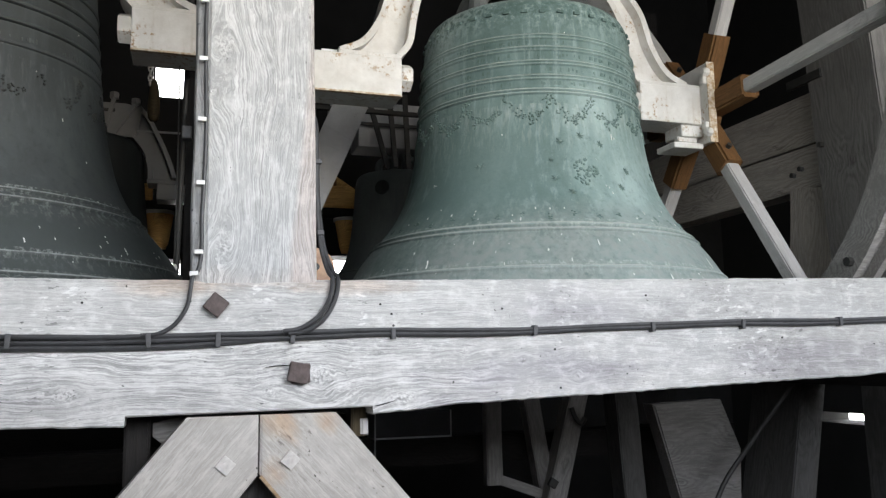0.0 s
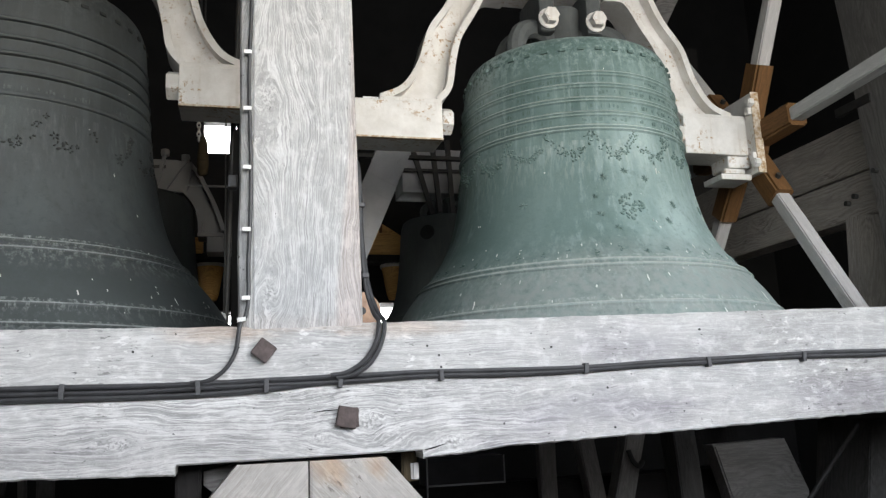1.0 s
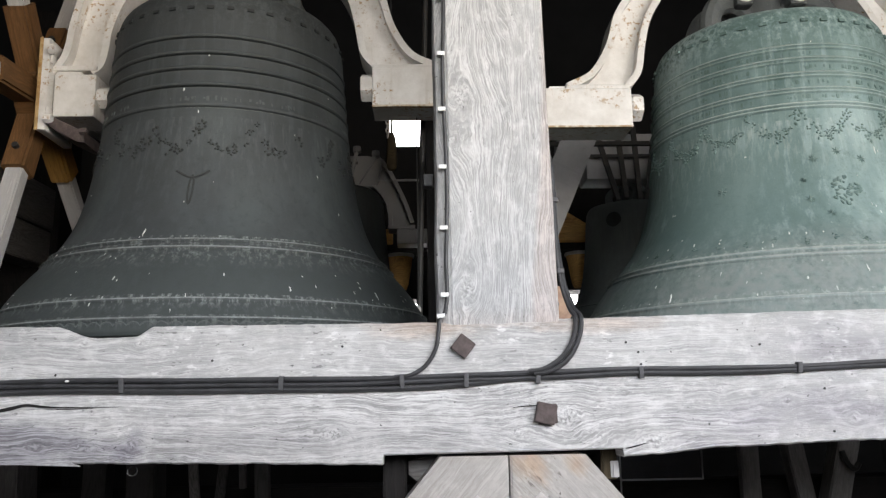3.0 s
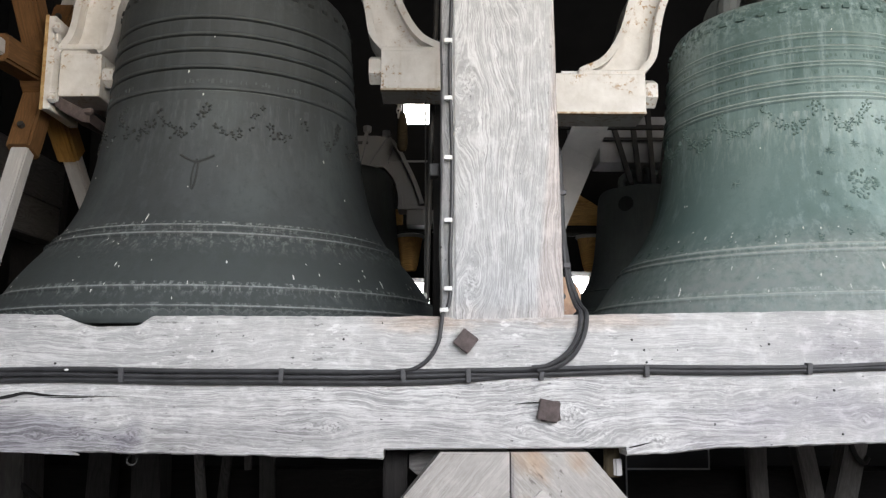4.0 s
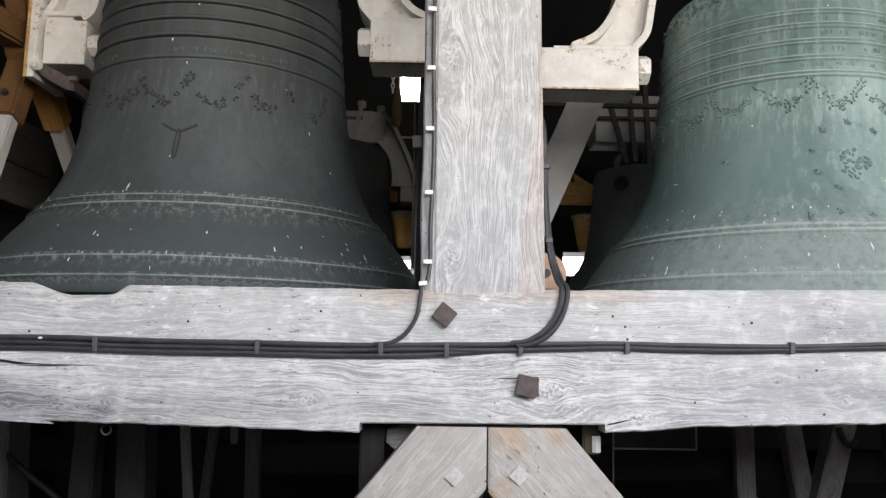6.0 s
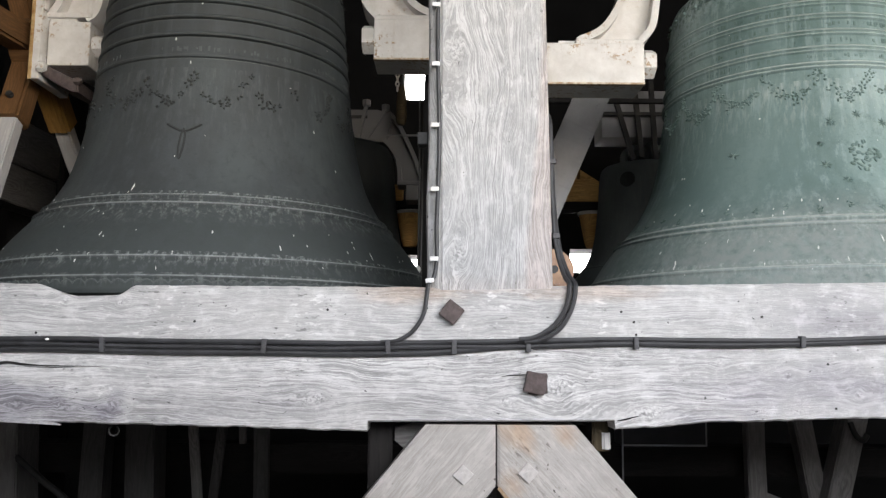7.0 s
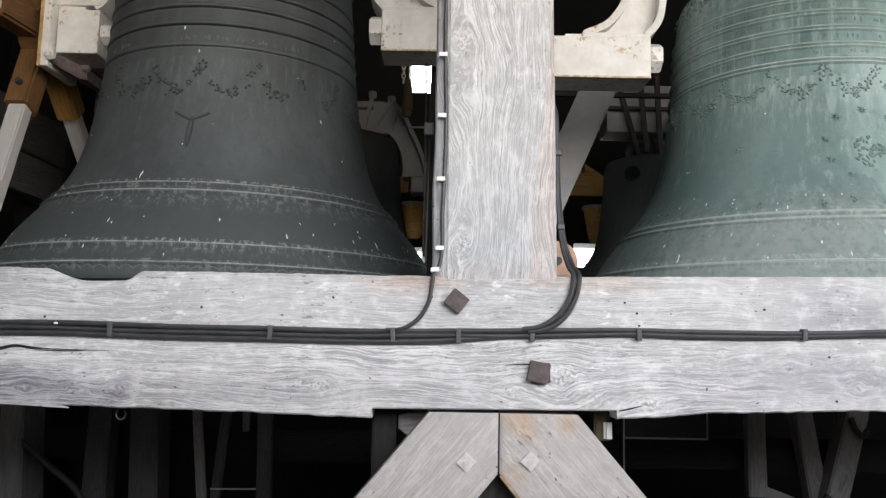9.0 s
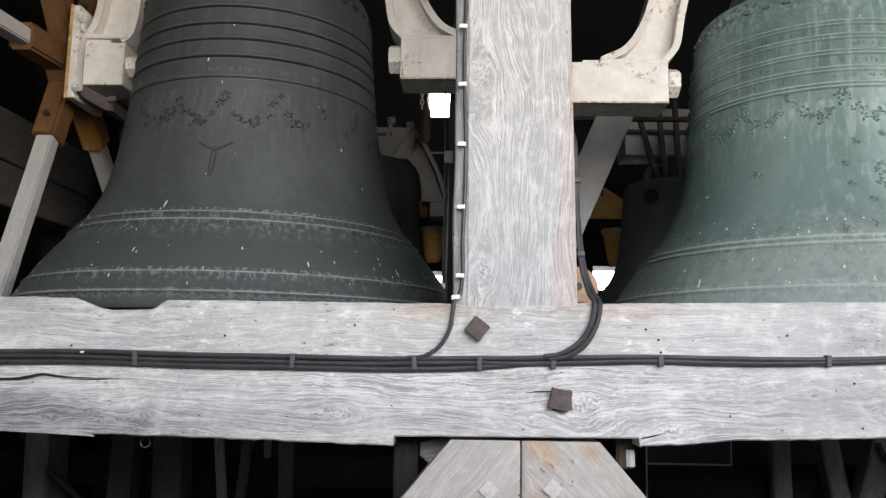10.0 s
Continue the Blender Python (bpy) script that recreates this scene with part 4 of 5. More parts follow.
def build_bell(place, material, relief_mat, label, ridges, grooves, swag_z, marks, seed, dentils=1.13, script=(), drops=20, lower=0.0, crisp=True, swag_turn=-3.6):
    rng = random.Random(seed)
    bell = thing("bell", label, "bell", "", "", pose(*place))
    part("bell_body", revolve(bell_profile(ridges, grooves, 1.235, lower), 144), material, bell, "", None, True)
    # raised blocks; the darker relief tone stands for shadow in notches
    for k in range(40):
        part("dentil", bend_to_bell(box(-0.012, 0.012, -0.006, 0.004, -0.005, 0.007, 0.002), dentils, k * 9 + 3), relief_mat, bell)
    bm = bmesh.new()
    for k in range(18):
        q = bend_to_bell(swag(rng, 0.158, 0.078, 10, 0.0092, 0.06 if crisp else rng.uniform(0.25, 0.8)), swag_z + rng.uniform(-0.004, 0.004), swag_turn + k * 20)
        me = bpy.data.meshes.new("swag")
        q.to_mesh(me)
        q.free()
        bm.from_mesh(me)
        bpy.data.meshes.remove(me)
    tagged(part("festoon", bm, relief_mat, bell, "cast leaf festoon round the waist"), kind="stuff")
    for kind, z, ang, size in marks:
        if kind == "star":
            part("star", star(size * 1.35, 8), relief_mat, bell, "", on_bell(z, ang, 0.001))
        elif kind == "bud":
            bm = bmesh.new()
            for j in range(7):
                a, q = rng.uniform(0, 6.3), size * rng.uniform(0.2, 1.3)
                bmesh.ops.create_icosphere(bm, subdivisions=1, radius=1, matrix=Matrix.LocRotScale((q * math.cos(a), 0, q * math.sin(a)), Euler((0, a, 0)), (size * 0.55, 0.004, size * 0.3)))
            part("bud", bend_to_bell(bm, z, ang), relief_mat, bell)
        elif kind == "rosette":
            bm = bmesh.new()
            for j in range(46):
                q, a = size * math.sqrt(rng.random()), rng.uniform(0, 6.3)
                bmesh.ops.create_icosphere(bm, subdivisions=1, radius=1, matrix=Matrix.LocRotScale((q * math.cos(a), 0, q * math.sin(a)), Euler((0, a, 0)), (size * rng.uniform(0.08, 0.22), 0.0045, size * rng.uniform(0.06, 0.16))))
            part("rosette", bend_to_bell(bm, z, ang), relief_mat, bell, "cast relief rosette")
        else:
            bm = tube([(-size * 0.45, 0, size * 0.42), (-size * 0.2, 0, size * 0.28), (0, 0, size * 0.22), (size * 0.2, 0, size * 0.28), (size * 0.45, 0, size * 0.42)], 0.0045, 6, 4)
            b2 = tube([(0, 0, size * 0.3), (0.006, 0, 0.01), (0.004, 0, -size * 0.3), (-0.003, 0, -size * 0.55), (-0.008, 0, -size * 0.3), (-0.006, 0, 0.01), (0, 0, size * 0.26)], 0.0036, 6, 4)
            me = bpy.data.meshes.new("cast")
            b2.to_mesh(me)
            b2.free()
            bm.from_mesh(me)
            bpy.data.meshes.remove(me)
            part("cross_relief", bend_to_bell(bm, z, ang), relief_mat, bell, "plain cast cross relief")
    band = []
    for k in range(361 if len(script) == 1 else 0):
        a = radians(-100 + 200 * k / 360)
        z = 0.026 + 0.010 * abs(math.sin(k * math.pi / 5))
        r = outer_radius(z) + 0.001
        band.append((r * math.sin(a), -r * math.cos(a), z))
    if band:
        part("scallop_band", tube(band, 0.0028, 5, 1), material, bell, "row of small cast scallops above the lip")
    # worn cast lettering, too worn to read, as small bars between the bands
    for zc in script:
        bm = bmesh.new()
        a = -95.0
        while a < 95:
            if rng.random() < 0.55 and noise.noise(Vector((a * 0.06, zc * 9, 0))) > -0.25:
                w, h = rng.uniform(0.0012, 0.005), rng.uniform(0.003, 0.008)
                q = bend_to_bell(box(-w, w, -0.0022, 0.003, -h, h), zc + rng.uniform(-0.003, 0.003), a)
                me = bpy.data.meshes.new("bar")
                q.to_mesh(me)
                q.free()
                bm.from_mesh(me)
                bpy.data.meshes.remove(me)
            a += rng.uniform(0.9, 2.2)
        tagged(part("inscription", bm, material if len(script) == 1 else relief_mat, bell, "worn illegible cast lettering"), kind="stuff")
    # bird droppings
    for k in range(drops):
        zc, a = rng.uniform(0.06, 0.62) if k % 4 else rng.uniform(0.6, 1.0), rng.uniform(-75, 75)
        if rng.random() < 0.6:
            zc = rng.uniform(0.05, 0.32)
        h = rng.choice((0.0022, 0.0025, 0.003, 0.003, 0.004, 0.004, 0.005, 0.006, 0.008, 0.014))
        bm = bmesh.new()
        bmesh.ops.create_icosphere(bm, subdivisions=2, radius=1, matrix=Matrix.LocRotScale((0, 0, 0), Euler((0, rng.uniform(-0.08, 0.08), 0)), (rng.uniform(0.0011, 0.0023), 0.0018, h)))
        for v in bm.verts:
            v.co.x += 0.0022 * noise.noise(v.co * 200 + Vector((k, 0, 0)))
        part("dropping", bend_to_bell(bm, zc, a), DROPPING, bell, "white bird dropping")
    # crown loops on the head
    sink = 0.235 * lower
    for a in (15, 90, 165, 200, 340):
        q = radians(a)
        cx, sx = math.cos(q), math.sin(q)
        pts = [(0.24 * cx, 0.24 * sx, 1.225), (0.255 * cx, 0.255 * sx, 1.30), (0.22 * cx, 0.22 * sx, 1.375), (0.14 * cx, 0.14 * sx, 1.40), (0.07 * cx, 0.07 * sx, 1.36), (0.06 * cx, 0.06 * sx, 1.23)]
        part("crown_loop", tube([(x, y, z - sink) for x, y, z in pts], 0.040, 10, 5), CROWN, bell, "", None, True)
    part("crown_boss", revolve([(0.085, 1.22 - sink), (0.08, 1.32 - sink), (0.085, 1.43), (0.03, 1.435)], 20), CROWN, bell, "", None, True)
    return bell


LX, RX, CY = -0.835, 1.27, 0.95
LZ = 1.49
build_bell((LX + 0.010, CY, LZ), BLACKGREEN, FESTOON_BLACK, "large dark grey-green bronze bell with incised rings", {0.297: 0.006, 0.270: 0.006, 0.101: 0.004, 0.044: 0.004}, {1.019: 0.010, 0.958: 0.011, 0.902: 0.011, 0.841: 0.011, 0.767: 0.005}, 0.69, [("cross", 0.49, 0.4, 0.12)], 3, 1.13, (0.795,), 62, 0.0, False, -7.4)
rmarks = [("star", 0.483, -44.6, 0.017), ("star", 0.565, -10.8, 0.015), ("star", 0.422, -14.0, 0.015), ("star", 0.369, -8.4, 0.014), ("star", 0.59, -1.3, 0.014), ("star", 0.492, -15.1, 0.011), ("star", 0.563, 8.2, 0.014), ("rosette", 0.452, -1.0, 0.052), ("star", 0.40, 14, 0.014), ("star", 0.47, 20, 0.014), ("star", 0.48, 44, 0.015)]
rmarks += [("bud", 0.280 + 0.008 * math.sin(k * 2.7), -92 + 8.2 * k, 0.009) for k in range(23)]
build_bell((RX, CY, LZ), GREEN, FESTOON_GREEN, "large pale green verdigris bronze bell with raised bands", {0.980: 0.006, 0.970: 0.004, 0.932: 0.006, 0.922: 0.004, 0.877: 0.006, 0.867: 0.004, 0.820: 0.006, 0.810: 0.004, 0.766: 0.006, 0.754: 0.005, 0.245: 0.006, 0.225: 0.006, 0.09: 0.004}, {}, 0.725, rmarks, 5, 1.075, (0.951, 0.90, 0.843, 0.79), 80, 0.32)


# ---- headstocks ----
def ribbed_arm(pts_out, pts_in, y0, y1, material, parent):
    """A cast arm: a thin web with a raised flange along each edge."""
    po = [Vector((x, 0, z)) for x, z in pts_out]
    pi = [Vector((x, 0, z)) for x, z in pts_in]
    so, si = spline(po, 6), spline(pi, 6)
    so, si = so[:min(len(so), len(si))], si[:min(len(so), len(si))]
    yc = (y0 + y1) / 2
    arm = part("arm", slab([(p.x, p.z) for p in so] + [(p.x, p.z) for p in si[::-1]], yc - 0.022, yc + 0.022, 0.004), material, parent, "ribbed cast arm")
    for s in (so, si):
        bm = bmesh.new()
        t = 0.013
        rings = []
        for k, p in enumerate(s):
            d = (s[min(k + 1, len(s) - 1)] - s[max(k - 1, 0)]).normalized()
            nrm = Vector((-d.z, 0, d.x))
            rings.append([bm.verts.new(Vector((q.x, y, q.z))) for q, y in ((p - t * nrm, y0), (p + t * nrm, y0), (p + t * nrm, y1), (p - t * nrm, y1))])
        for a, b in zip(rings, rings[1:]):
            for j in range(4):
                bm.faces.new((a[j], a[(j + 1) % 4], b[(j + 1) % 4], b[j]))
        bm.faces.new(rings[0])
        bm.faces.new(rings[-1])
        bmesh.ops.bevel(bm, geom=[e for e in bm.edges if len(e.link_faces) == 2 and e.calc_face_angle(0) > 0.9], offset=0.005, segments=2, affect="EDGES")
        part("flange", bm, material, arm, "")
    return arm


def hexbolt(parent, x, y, z, radius, depth, direction, material, label="cream hexagonal bolt head"):
    bm = disc(radius, depth, 6, 0.004)
    b = part("bolt_head", bm, material, parent, label, pose(x, y, z, 30, 0, 0) if direction > 0 else pose(x, y, z, 30, 0, 180))
    return b


def build_headstock(cx, zc, sgn, inner, outer, plate, top, material, label, k=1.0, cy=CY):
    """A bow-shaped iron headstock over a bell. sgn: +1 when the wheel stands at its +X end."""
    hs = thing("headstock", label, "headstock", "", "", pose(cx, cy, zc))
    y0, y1 = -0.08, 0.09
    hh = 0.078
    a = inner * k
    # inner end, towards the post, runs on behind it; outer end carries the wheel plate
    si, so = -sgn, sgn
    end_in = 0.98
    x0, x1 = sorted((si * a, si * end_in))
    part("bearing_block", box(x0, x1, y0, y1, -hh, hh, 0.006), material, hs, "cream cast block with rust chips")
    part("rust_line", box(x0, x1, y0 - 0.0015, y0 + 0.02, -hh - 0.0015, -hh + 0.006, 0.002), RUSTEDGE, hs, "flaking rusty lower edge")
    x0, x1 = sorted((so * outer[0], so * outer[1]))
    drop = 0.022 if sgn < 0 else 0.0
    part("bearing_block", box(x0, x1, y0, y1, -hh - 0.01 - drop, hh - drop, 0.006), material, hs, "cream cast block with rust chips")
    hexbolt(hs, si * a, -0.035, 0.012, 0.055, 0.045, -si, material)
    hexbolt(hs, so * outer[0], -0.035, -drop, 0.055 - 0.6 * drop, 0.045, -so, material)
    for s, e in ((si, a), (so, outer[0])):
        foot = hh + 0.012
        v = 1.0 if top > 0.5 else top / 0.53
        oo = [(s * (e + 0.24), foot), (s * (e + 0.145), foot + v * 0.05), (s * (e + 0.075), foot + v * 0.16), (s * (e + 0.03), foot + v * 0.30), (s * (e - 0.05), foot + v * 0.42), (s * (e - 0.15), top + 0.10), (s * (e - 0.30), top + 0.14)]
        ii = [(s * (e + 0.01), foot), (s * (e - 0.035), foot + v * 0.06), (s * (e - 0.055), foot + v * 0.17), (s * (e - 0.085), foot + v * 0.28), (s * (e - 0.15), foot + v * 0.39), (s * (e - 0.22), top - 0.01), (s * (e - 0.32), top)]
        if sgn < 0 and s == so:
            oo = [(s * x, z) for x, z in ((0.655, foot - 0.02), (0.615, foot + 0.03), (0.596, foot + 0.09), (0.585, foot + 0.17), (0.55, foot + 0.30), (0.46, foot + 0.42), (0.34, top + 0.10), (0.17, top + 0.14))]
            ii = [(s * x, z) for x, z in ((0.505, foot - 0.02), (0.472, foot + 0.01), (0.456, foot + 0.08), (0.448, foot + 0.15), (0.41, foot + 0.26), (0.345, foot + 0.36), (0.26, top - 0.01), (0.15, top))]
        ribbed_arm(oo, ii, y0 + 0.01, y1 - 0.01, material, hs)
        x0, x1 = sorted((s * (e - 0.0), s * (e + (0.17 if sgn < 0 and s == so else 0.25))))
        part("foot_flange", box(x0, x1, y0 + 0.004, y1 - 0.004, hh - 0.004, hh + 0.016, 0.006), material, hs)
    part("top_bar", box(-0.26, 0.26, y0, y1, top, top + 0.14, 0.008), material, hs, "cream cast top bar")
    for x in (-0.105, 0.105):
        part("strap", box(x - 0.035, x + 0.035, -0.12, 0.12, top - 0.20, top, 0.015), CROWN, hs, "dark iron bolt lug")
        part("washer", disc(0.044, 0.012, 20, 0.003), material, hs, "cream round washer", pose(x, -0.12, top - 0.15, 0, 0, -90))
        b = part("bolt_head", disc(0.034, 0.04, 6, 0.004), material, hs, "cream hexagonal nut", pose(x, -0.132, top - 0.15, 0, 0, -90))
    # wheel plate
    x0, x1 = sorted((so * plate, so * (plate + 0.035)))
    part("wheel_plate", box(x0, x1, -0.11, 0.13, -0.17, 0.19, 0.006), material, hs, "cream iron plate with rusty edges")
    part("rust_edge", box(x0 - 0.002, x0 + 0.010 if sgn < 0 else x1 + 0.002, -0.114, -0.108, -0.172, 0.192, 0.002), ORANGERUST if sgn < 0 else RUSTEDGE, hs, "orange rust along the plate edge")
    for zz in (-0.10, 0.11):
        part("plate_rib", box(*sorted((so * outer[1], so * plate)), -0.11, -0.08, zz - 0.02, zz + 0.02, 0.006), material, hs)
        hexbolt(hs, so * plate, -0.12, zz + 0.03 * (1 if zz > 0 else -1), 0.02, 0.03, -so, material, "rusty cream bolt")
    part("plate_web", box(*sorted((so * (outer[1] - 0.09), so * plate)), -0.06, 0.07, -0.14 if sgn > 0 else -0.085, 0.10, 0.008), material, hs, "cream cast web beside the plate")
    if sgn > 0:
        x0, x1 = sorted((so * (plate - 0.15), so * plate))
        part("lower_bracket", box(x0, x1, -0.06, 0.08, -0.192, -0.166, 0.006), material, hs, "bracket under the block")
        hexbolt(hs, so * (plate - 0.12), -0.03, -0.150, 0.018, 0.10, so, material, "small bracket bolt")
    else:
        bk = slab([(-0.640, -0.110), (-0.600, -0.128), (-0.535, -0.160), (-0.507, -0.172), (-0.503, -0.218), (-0.530, -0.214), (-0.560, -0.196), (-0.600, -0.178), (-0.640, -0.150)], -0.10, 0.07, 0.006)
        for v in bk.verts:
            v.co.z += 0.006 * noise.noise(v.co * 30)
        part("lower_bracket", bk, RUST, hs, "broken grey iron bracket under the block")
        hexbolt(hs, -0.52, -0.10, -0.175, 0.014, 0.03, 1, RUST, "small grey bolt")
    return hs


build_headstock(LX, 2.47, -1, 0.556, (0.481, 0.634), 0.645, 0.53, WHITE, "cream painted iron bow headstock over dark bell")
build_headstock(RX, 2.383, 1, 0.56, (0.50, 0.80), 0.82, 0.60, WHITE, "cream painted iron bow headstock over green bell")


# ---- bell wheels ----
def build_wheel(x, y, z, angles, radius, label):
    wheel = thing("bell_wheel", label, "bell wheel", "bell wheels", "", pose(x, y, z))
    part("hub", disc(0.13, 0.09, 20, 0.01), BROWNWOOD, wheel, "brown wooden hub", pose(-0.045, 0, 0))
    for a in angles:
        q = radians(a)
        d = Vector((0, -math.cos(q), math.sin(q)))
        s = bar("spoke", d * 0.08, d * 0.36, 0.088, 0.098, OCHREWOOD if a == 223 else BROWNWOOD, wheel, "ochre varnished spoke root" if a == 223 else "varnished brown spoke root", 0.0, 0.001, 0.01)
        part("bolt_head", disc(0.012, 0.02, 8), IRON, s, "", pose(0.20, 0, 0.047, 0, -90, 0))
        bar("spoke", d * 0.36, d * (radius - 0.03), 0.064, 0.056, SPOKEWOOD, wheel, "grey-white painted spoke", 0.0, 0.001, 0.005)
    n_seg = 64
    bm, rings = bmesh.new(), []
    for k in range(n_seg):
        q = 2 * math.pi * k / n_seg
        rings.append([bm.verts.new((dx, r * math.cos(q), r * math.sin(q))) for dx, r in ((-0.06, radius - 0.05), (0.06, radius - 0.05), (0.06, radius + 0.06), (0.03, radius + 0.06), (0.03, radius + 0.02), (-0.03, radius + 0.02), (-0.03, radius + 0.06), (-0.06, radius + 0.06))])
    for k in range(n_seg):
        a, b = rings[k], rings[(k + 1) % n_seg]
        for j in range(8):
            bm.faces.new((a[j], a[(j + 1) % 8], b[(j + 1) % 8], b[j]))
    rim = part("rim", bm, LITWOOD, wheel, "grooved grey wooden rim")
    for k in range(12):
        q = 2 * math.pi * k / 12 + 0.21
        part("bolt_head", disc(0.016, 0.02, 8), IRON, rim, "", pose(-0.08, (radius + 0.02) * math.cos(q), (radius + 0.02) * math.sin(q)))
    return wheel


build_wheel(2.165, 1.02, 2.394, (2.6, 61.5, 127, 178, 233.5, 303.6), 1.16, "six-spoked wooden bell wheel with white-painted spokes")
build_wheel(-1.60, 1.036, 2.494, (-4, 54, 114, 174, 223, 291), 1.12, "six-spoked wooden bell wheel with brown spoke roots")


# ---- side frames of the bell pit ----
def side_frame(x, s, label):
    f = thing("timber_side_truss", label, "timber frame")
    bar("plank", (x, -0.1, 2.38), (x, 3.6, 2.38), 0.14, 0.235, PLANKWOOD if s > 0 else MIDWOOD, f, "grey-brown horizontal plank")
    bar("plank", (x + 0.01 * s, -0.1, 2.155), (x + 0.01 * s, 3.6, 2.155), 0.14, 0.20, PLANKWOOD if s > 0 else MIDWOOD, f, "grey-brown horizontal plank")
    # stud paler, upright darker: light and shade set by colour
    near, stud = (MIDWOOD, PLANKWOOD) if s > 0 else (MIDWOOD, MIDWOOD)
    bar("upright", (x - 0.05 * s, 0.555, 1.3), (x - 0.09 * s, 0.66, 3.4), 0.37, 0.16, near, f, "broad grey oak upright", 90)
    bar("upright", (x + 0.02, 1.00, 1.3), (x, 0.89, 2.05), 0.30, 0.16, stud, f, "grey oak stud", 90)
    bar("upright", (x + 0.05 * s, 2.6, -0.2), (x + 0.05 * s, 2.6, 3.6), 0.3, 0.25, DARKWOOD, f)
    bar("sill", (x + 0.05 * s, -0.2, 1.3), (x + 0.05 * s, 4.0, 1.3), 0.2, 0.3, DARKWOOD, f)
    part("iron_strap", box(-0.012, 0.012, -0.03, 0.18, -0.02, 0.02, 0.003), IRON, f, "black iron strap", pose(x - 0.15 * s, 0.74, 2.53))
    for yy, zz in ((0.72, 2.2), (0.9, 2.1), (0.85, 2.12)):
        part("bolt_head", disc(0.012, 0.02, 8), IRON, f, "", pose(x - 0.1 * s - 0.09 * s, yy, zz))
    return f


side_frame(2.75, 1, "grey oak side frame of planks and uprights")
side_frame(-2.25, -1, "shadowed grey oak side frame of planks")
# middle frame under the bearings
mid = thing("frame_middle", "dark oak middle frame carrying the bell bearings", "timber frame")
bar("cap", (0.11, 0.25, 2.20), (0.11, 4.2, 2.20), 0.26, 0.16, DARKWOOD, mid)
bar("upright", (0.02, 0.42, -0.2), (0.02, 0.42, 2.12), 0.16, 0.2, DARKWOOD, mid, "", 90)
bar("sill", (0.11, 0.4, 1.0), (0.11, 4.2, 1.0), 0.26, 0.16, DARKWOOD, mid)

# ---- timbers under the beam ----
def strut(a, b, w, h, mat, label):
    return tagged(bar("timber_strut", a, b, w, h, mat), label, "timber", "raking struts under the bells")


# right-hand struts mostly in the lit copy, shadowed ones in darker copies
strut((1.334, 1.6, 0.70), (1.336, 1.6, 1.35), 0.08, 0.058, LITWOOD, "slim grey oak stud below the beam")
strut((1.33, 1.6, 0.735), (1.62, 1.6, 0.625), 0.05, 0.045, LITWOOD, "short pale rail at the foot of the stud")
strut((1.68, 1.62, 0.20), (1.51, 1.62, 1.25), 0.08, 0.085, LITWOOD, "raking grey oak strut")
crossed = strut((1.50, 1.55, 0.2), (1.79, 1.55, 1.25), 0.10, 0.095, LITWOOD, "raking grey oak strut with a square bolt")
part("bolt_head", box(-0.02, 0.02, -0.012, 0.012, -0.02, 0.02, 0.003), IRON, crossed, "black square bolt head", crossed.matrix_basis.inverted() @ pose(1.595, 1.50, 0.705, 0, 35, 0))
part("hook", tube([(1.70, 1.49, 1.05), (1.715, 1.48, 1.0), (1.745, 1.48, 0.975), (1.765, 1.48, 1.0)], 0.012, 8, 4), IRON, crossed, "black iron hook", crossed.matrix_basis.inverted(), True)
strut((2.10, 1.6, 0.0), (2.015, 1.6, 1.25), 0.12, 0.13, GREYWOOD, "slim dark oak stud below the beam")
tagged(part("timber_board", slab([(2.13, 1.05), (2.525, 1.065), (2.63, 0.815), (2.615, 0.56), (2.56, 0.10), (2.40, 0.10), (2.26, 0.594)], 1.46, 1.56, 0.008), LITWOOD), "broad pale grey board under the bells", "timber")
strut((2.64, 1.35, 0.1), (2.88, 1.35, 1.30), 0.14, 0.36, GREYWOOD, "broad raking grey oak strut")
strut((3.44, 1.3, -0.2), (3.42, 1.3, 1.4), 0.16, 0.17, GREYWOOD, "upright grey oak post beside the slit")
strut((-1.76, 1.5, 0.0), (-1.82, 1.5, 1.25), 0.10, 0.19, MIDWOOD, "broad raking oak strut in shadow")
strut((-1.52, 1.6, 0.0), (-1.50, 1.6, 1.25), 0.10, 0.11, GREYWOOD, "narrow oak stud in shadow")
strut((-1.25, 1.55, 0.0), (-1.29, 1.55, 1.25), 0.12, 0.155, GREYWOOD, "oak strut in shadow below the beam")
strut((-1.035, 1.6, 0.4), (-1.115, 1.6, 1.2), 0.04, 0.032, LITWOOD, "slim grey lath below the beam")
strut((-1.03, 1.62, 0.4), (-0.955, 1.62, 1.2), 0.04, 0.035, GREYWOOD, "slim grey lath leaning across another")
strut((-0.90, 1.68, 0.922), (-0.915, 1.68, 1.2), 0.03, 0.034, LITWOOD, "short pale lath below the beam")
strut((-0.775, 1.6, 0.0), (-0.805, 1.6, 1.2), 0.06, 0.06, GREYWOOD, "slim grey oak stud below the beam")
tagged(part("wire", tube([(-1.02, 1.58, 0.689), (-0.9, 1.58, 0.690), (-0.77, 1.58, 0.693)], 0.004, 8, 3), GREYBOARD, None, "", None, True), "thin pale wire stretched between two studs", "wire")
tagged(part("black_cable", tube([(-2.0, 1.42, 1.25), (-1.824, 1.42, 0.961), (-1.66, 1.42, 0.81), (-1.508, 1.42, 0.681), (-1.35, 1.42, 0.4), (-1.3, 1.42, -0.19)], 0.014, 8, 5), IRON, None, "", None, True), "black cable sagging across the shadowed struts", "cable")
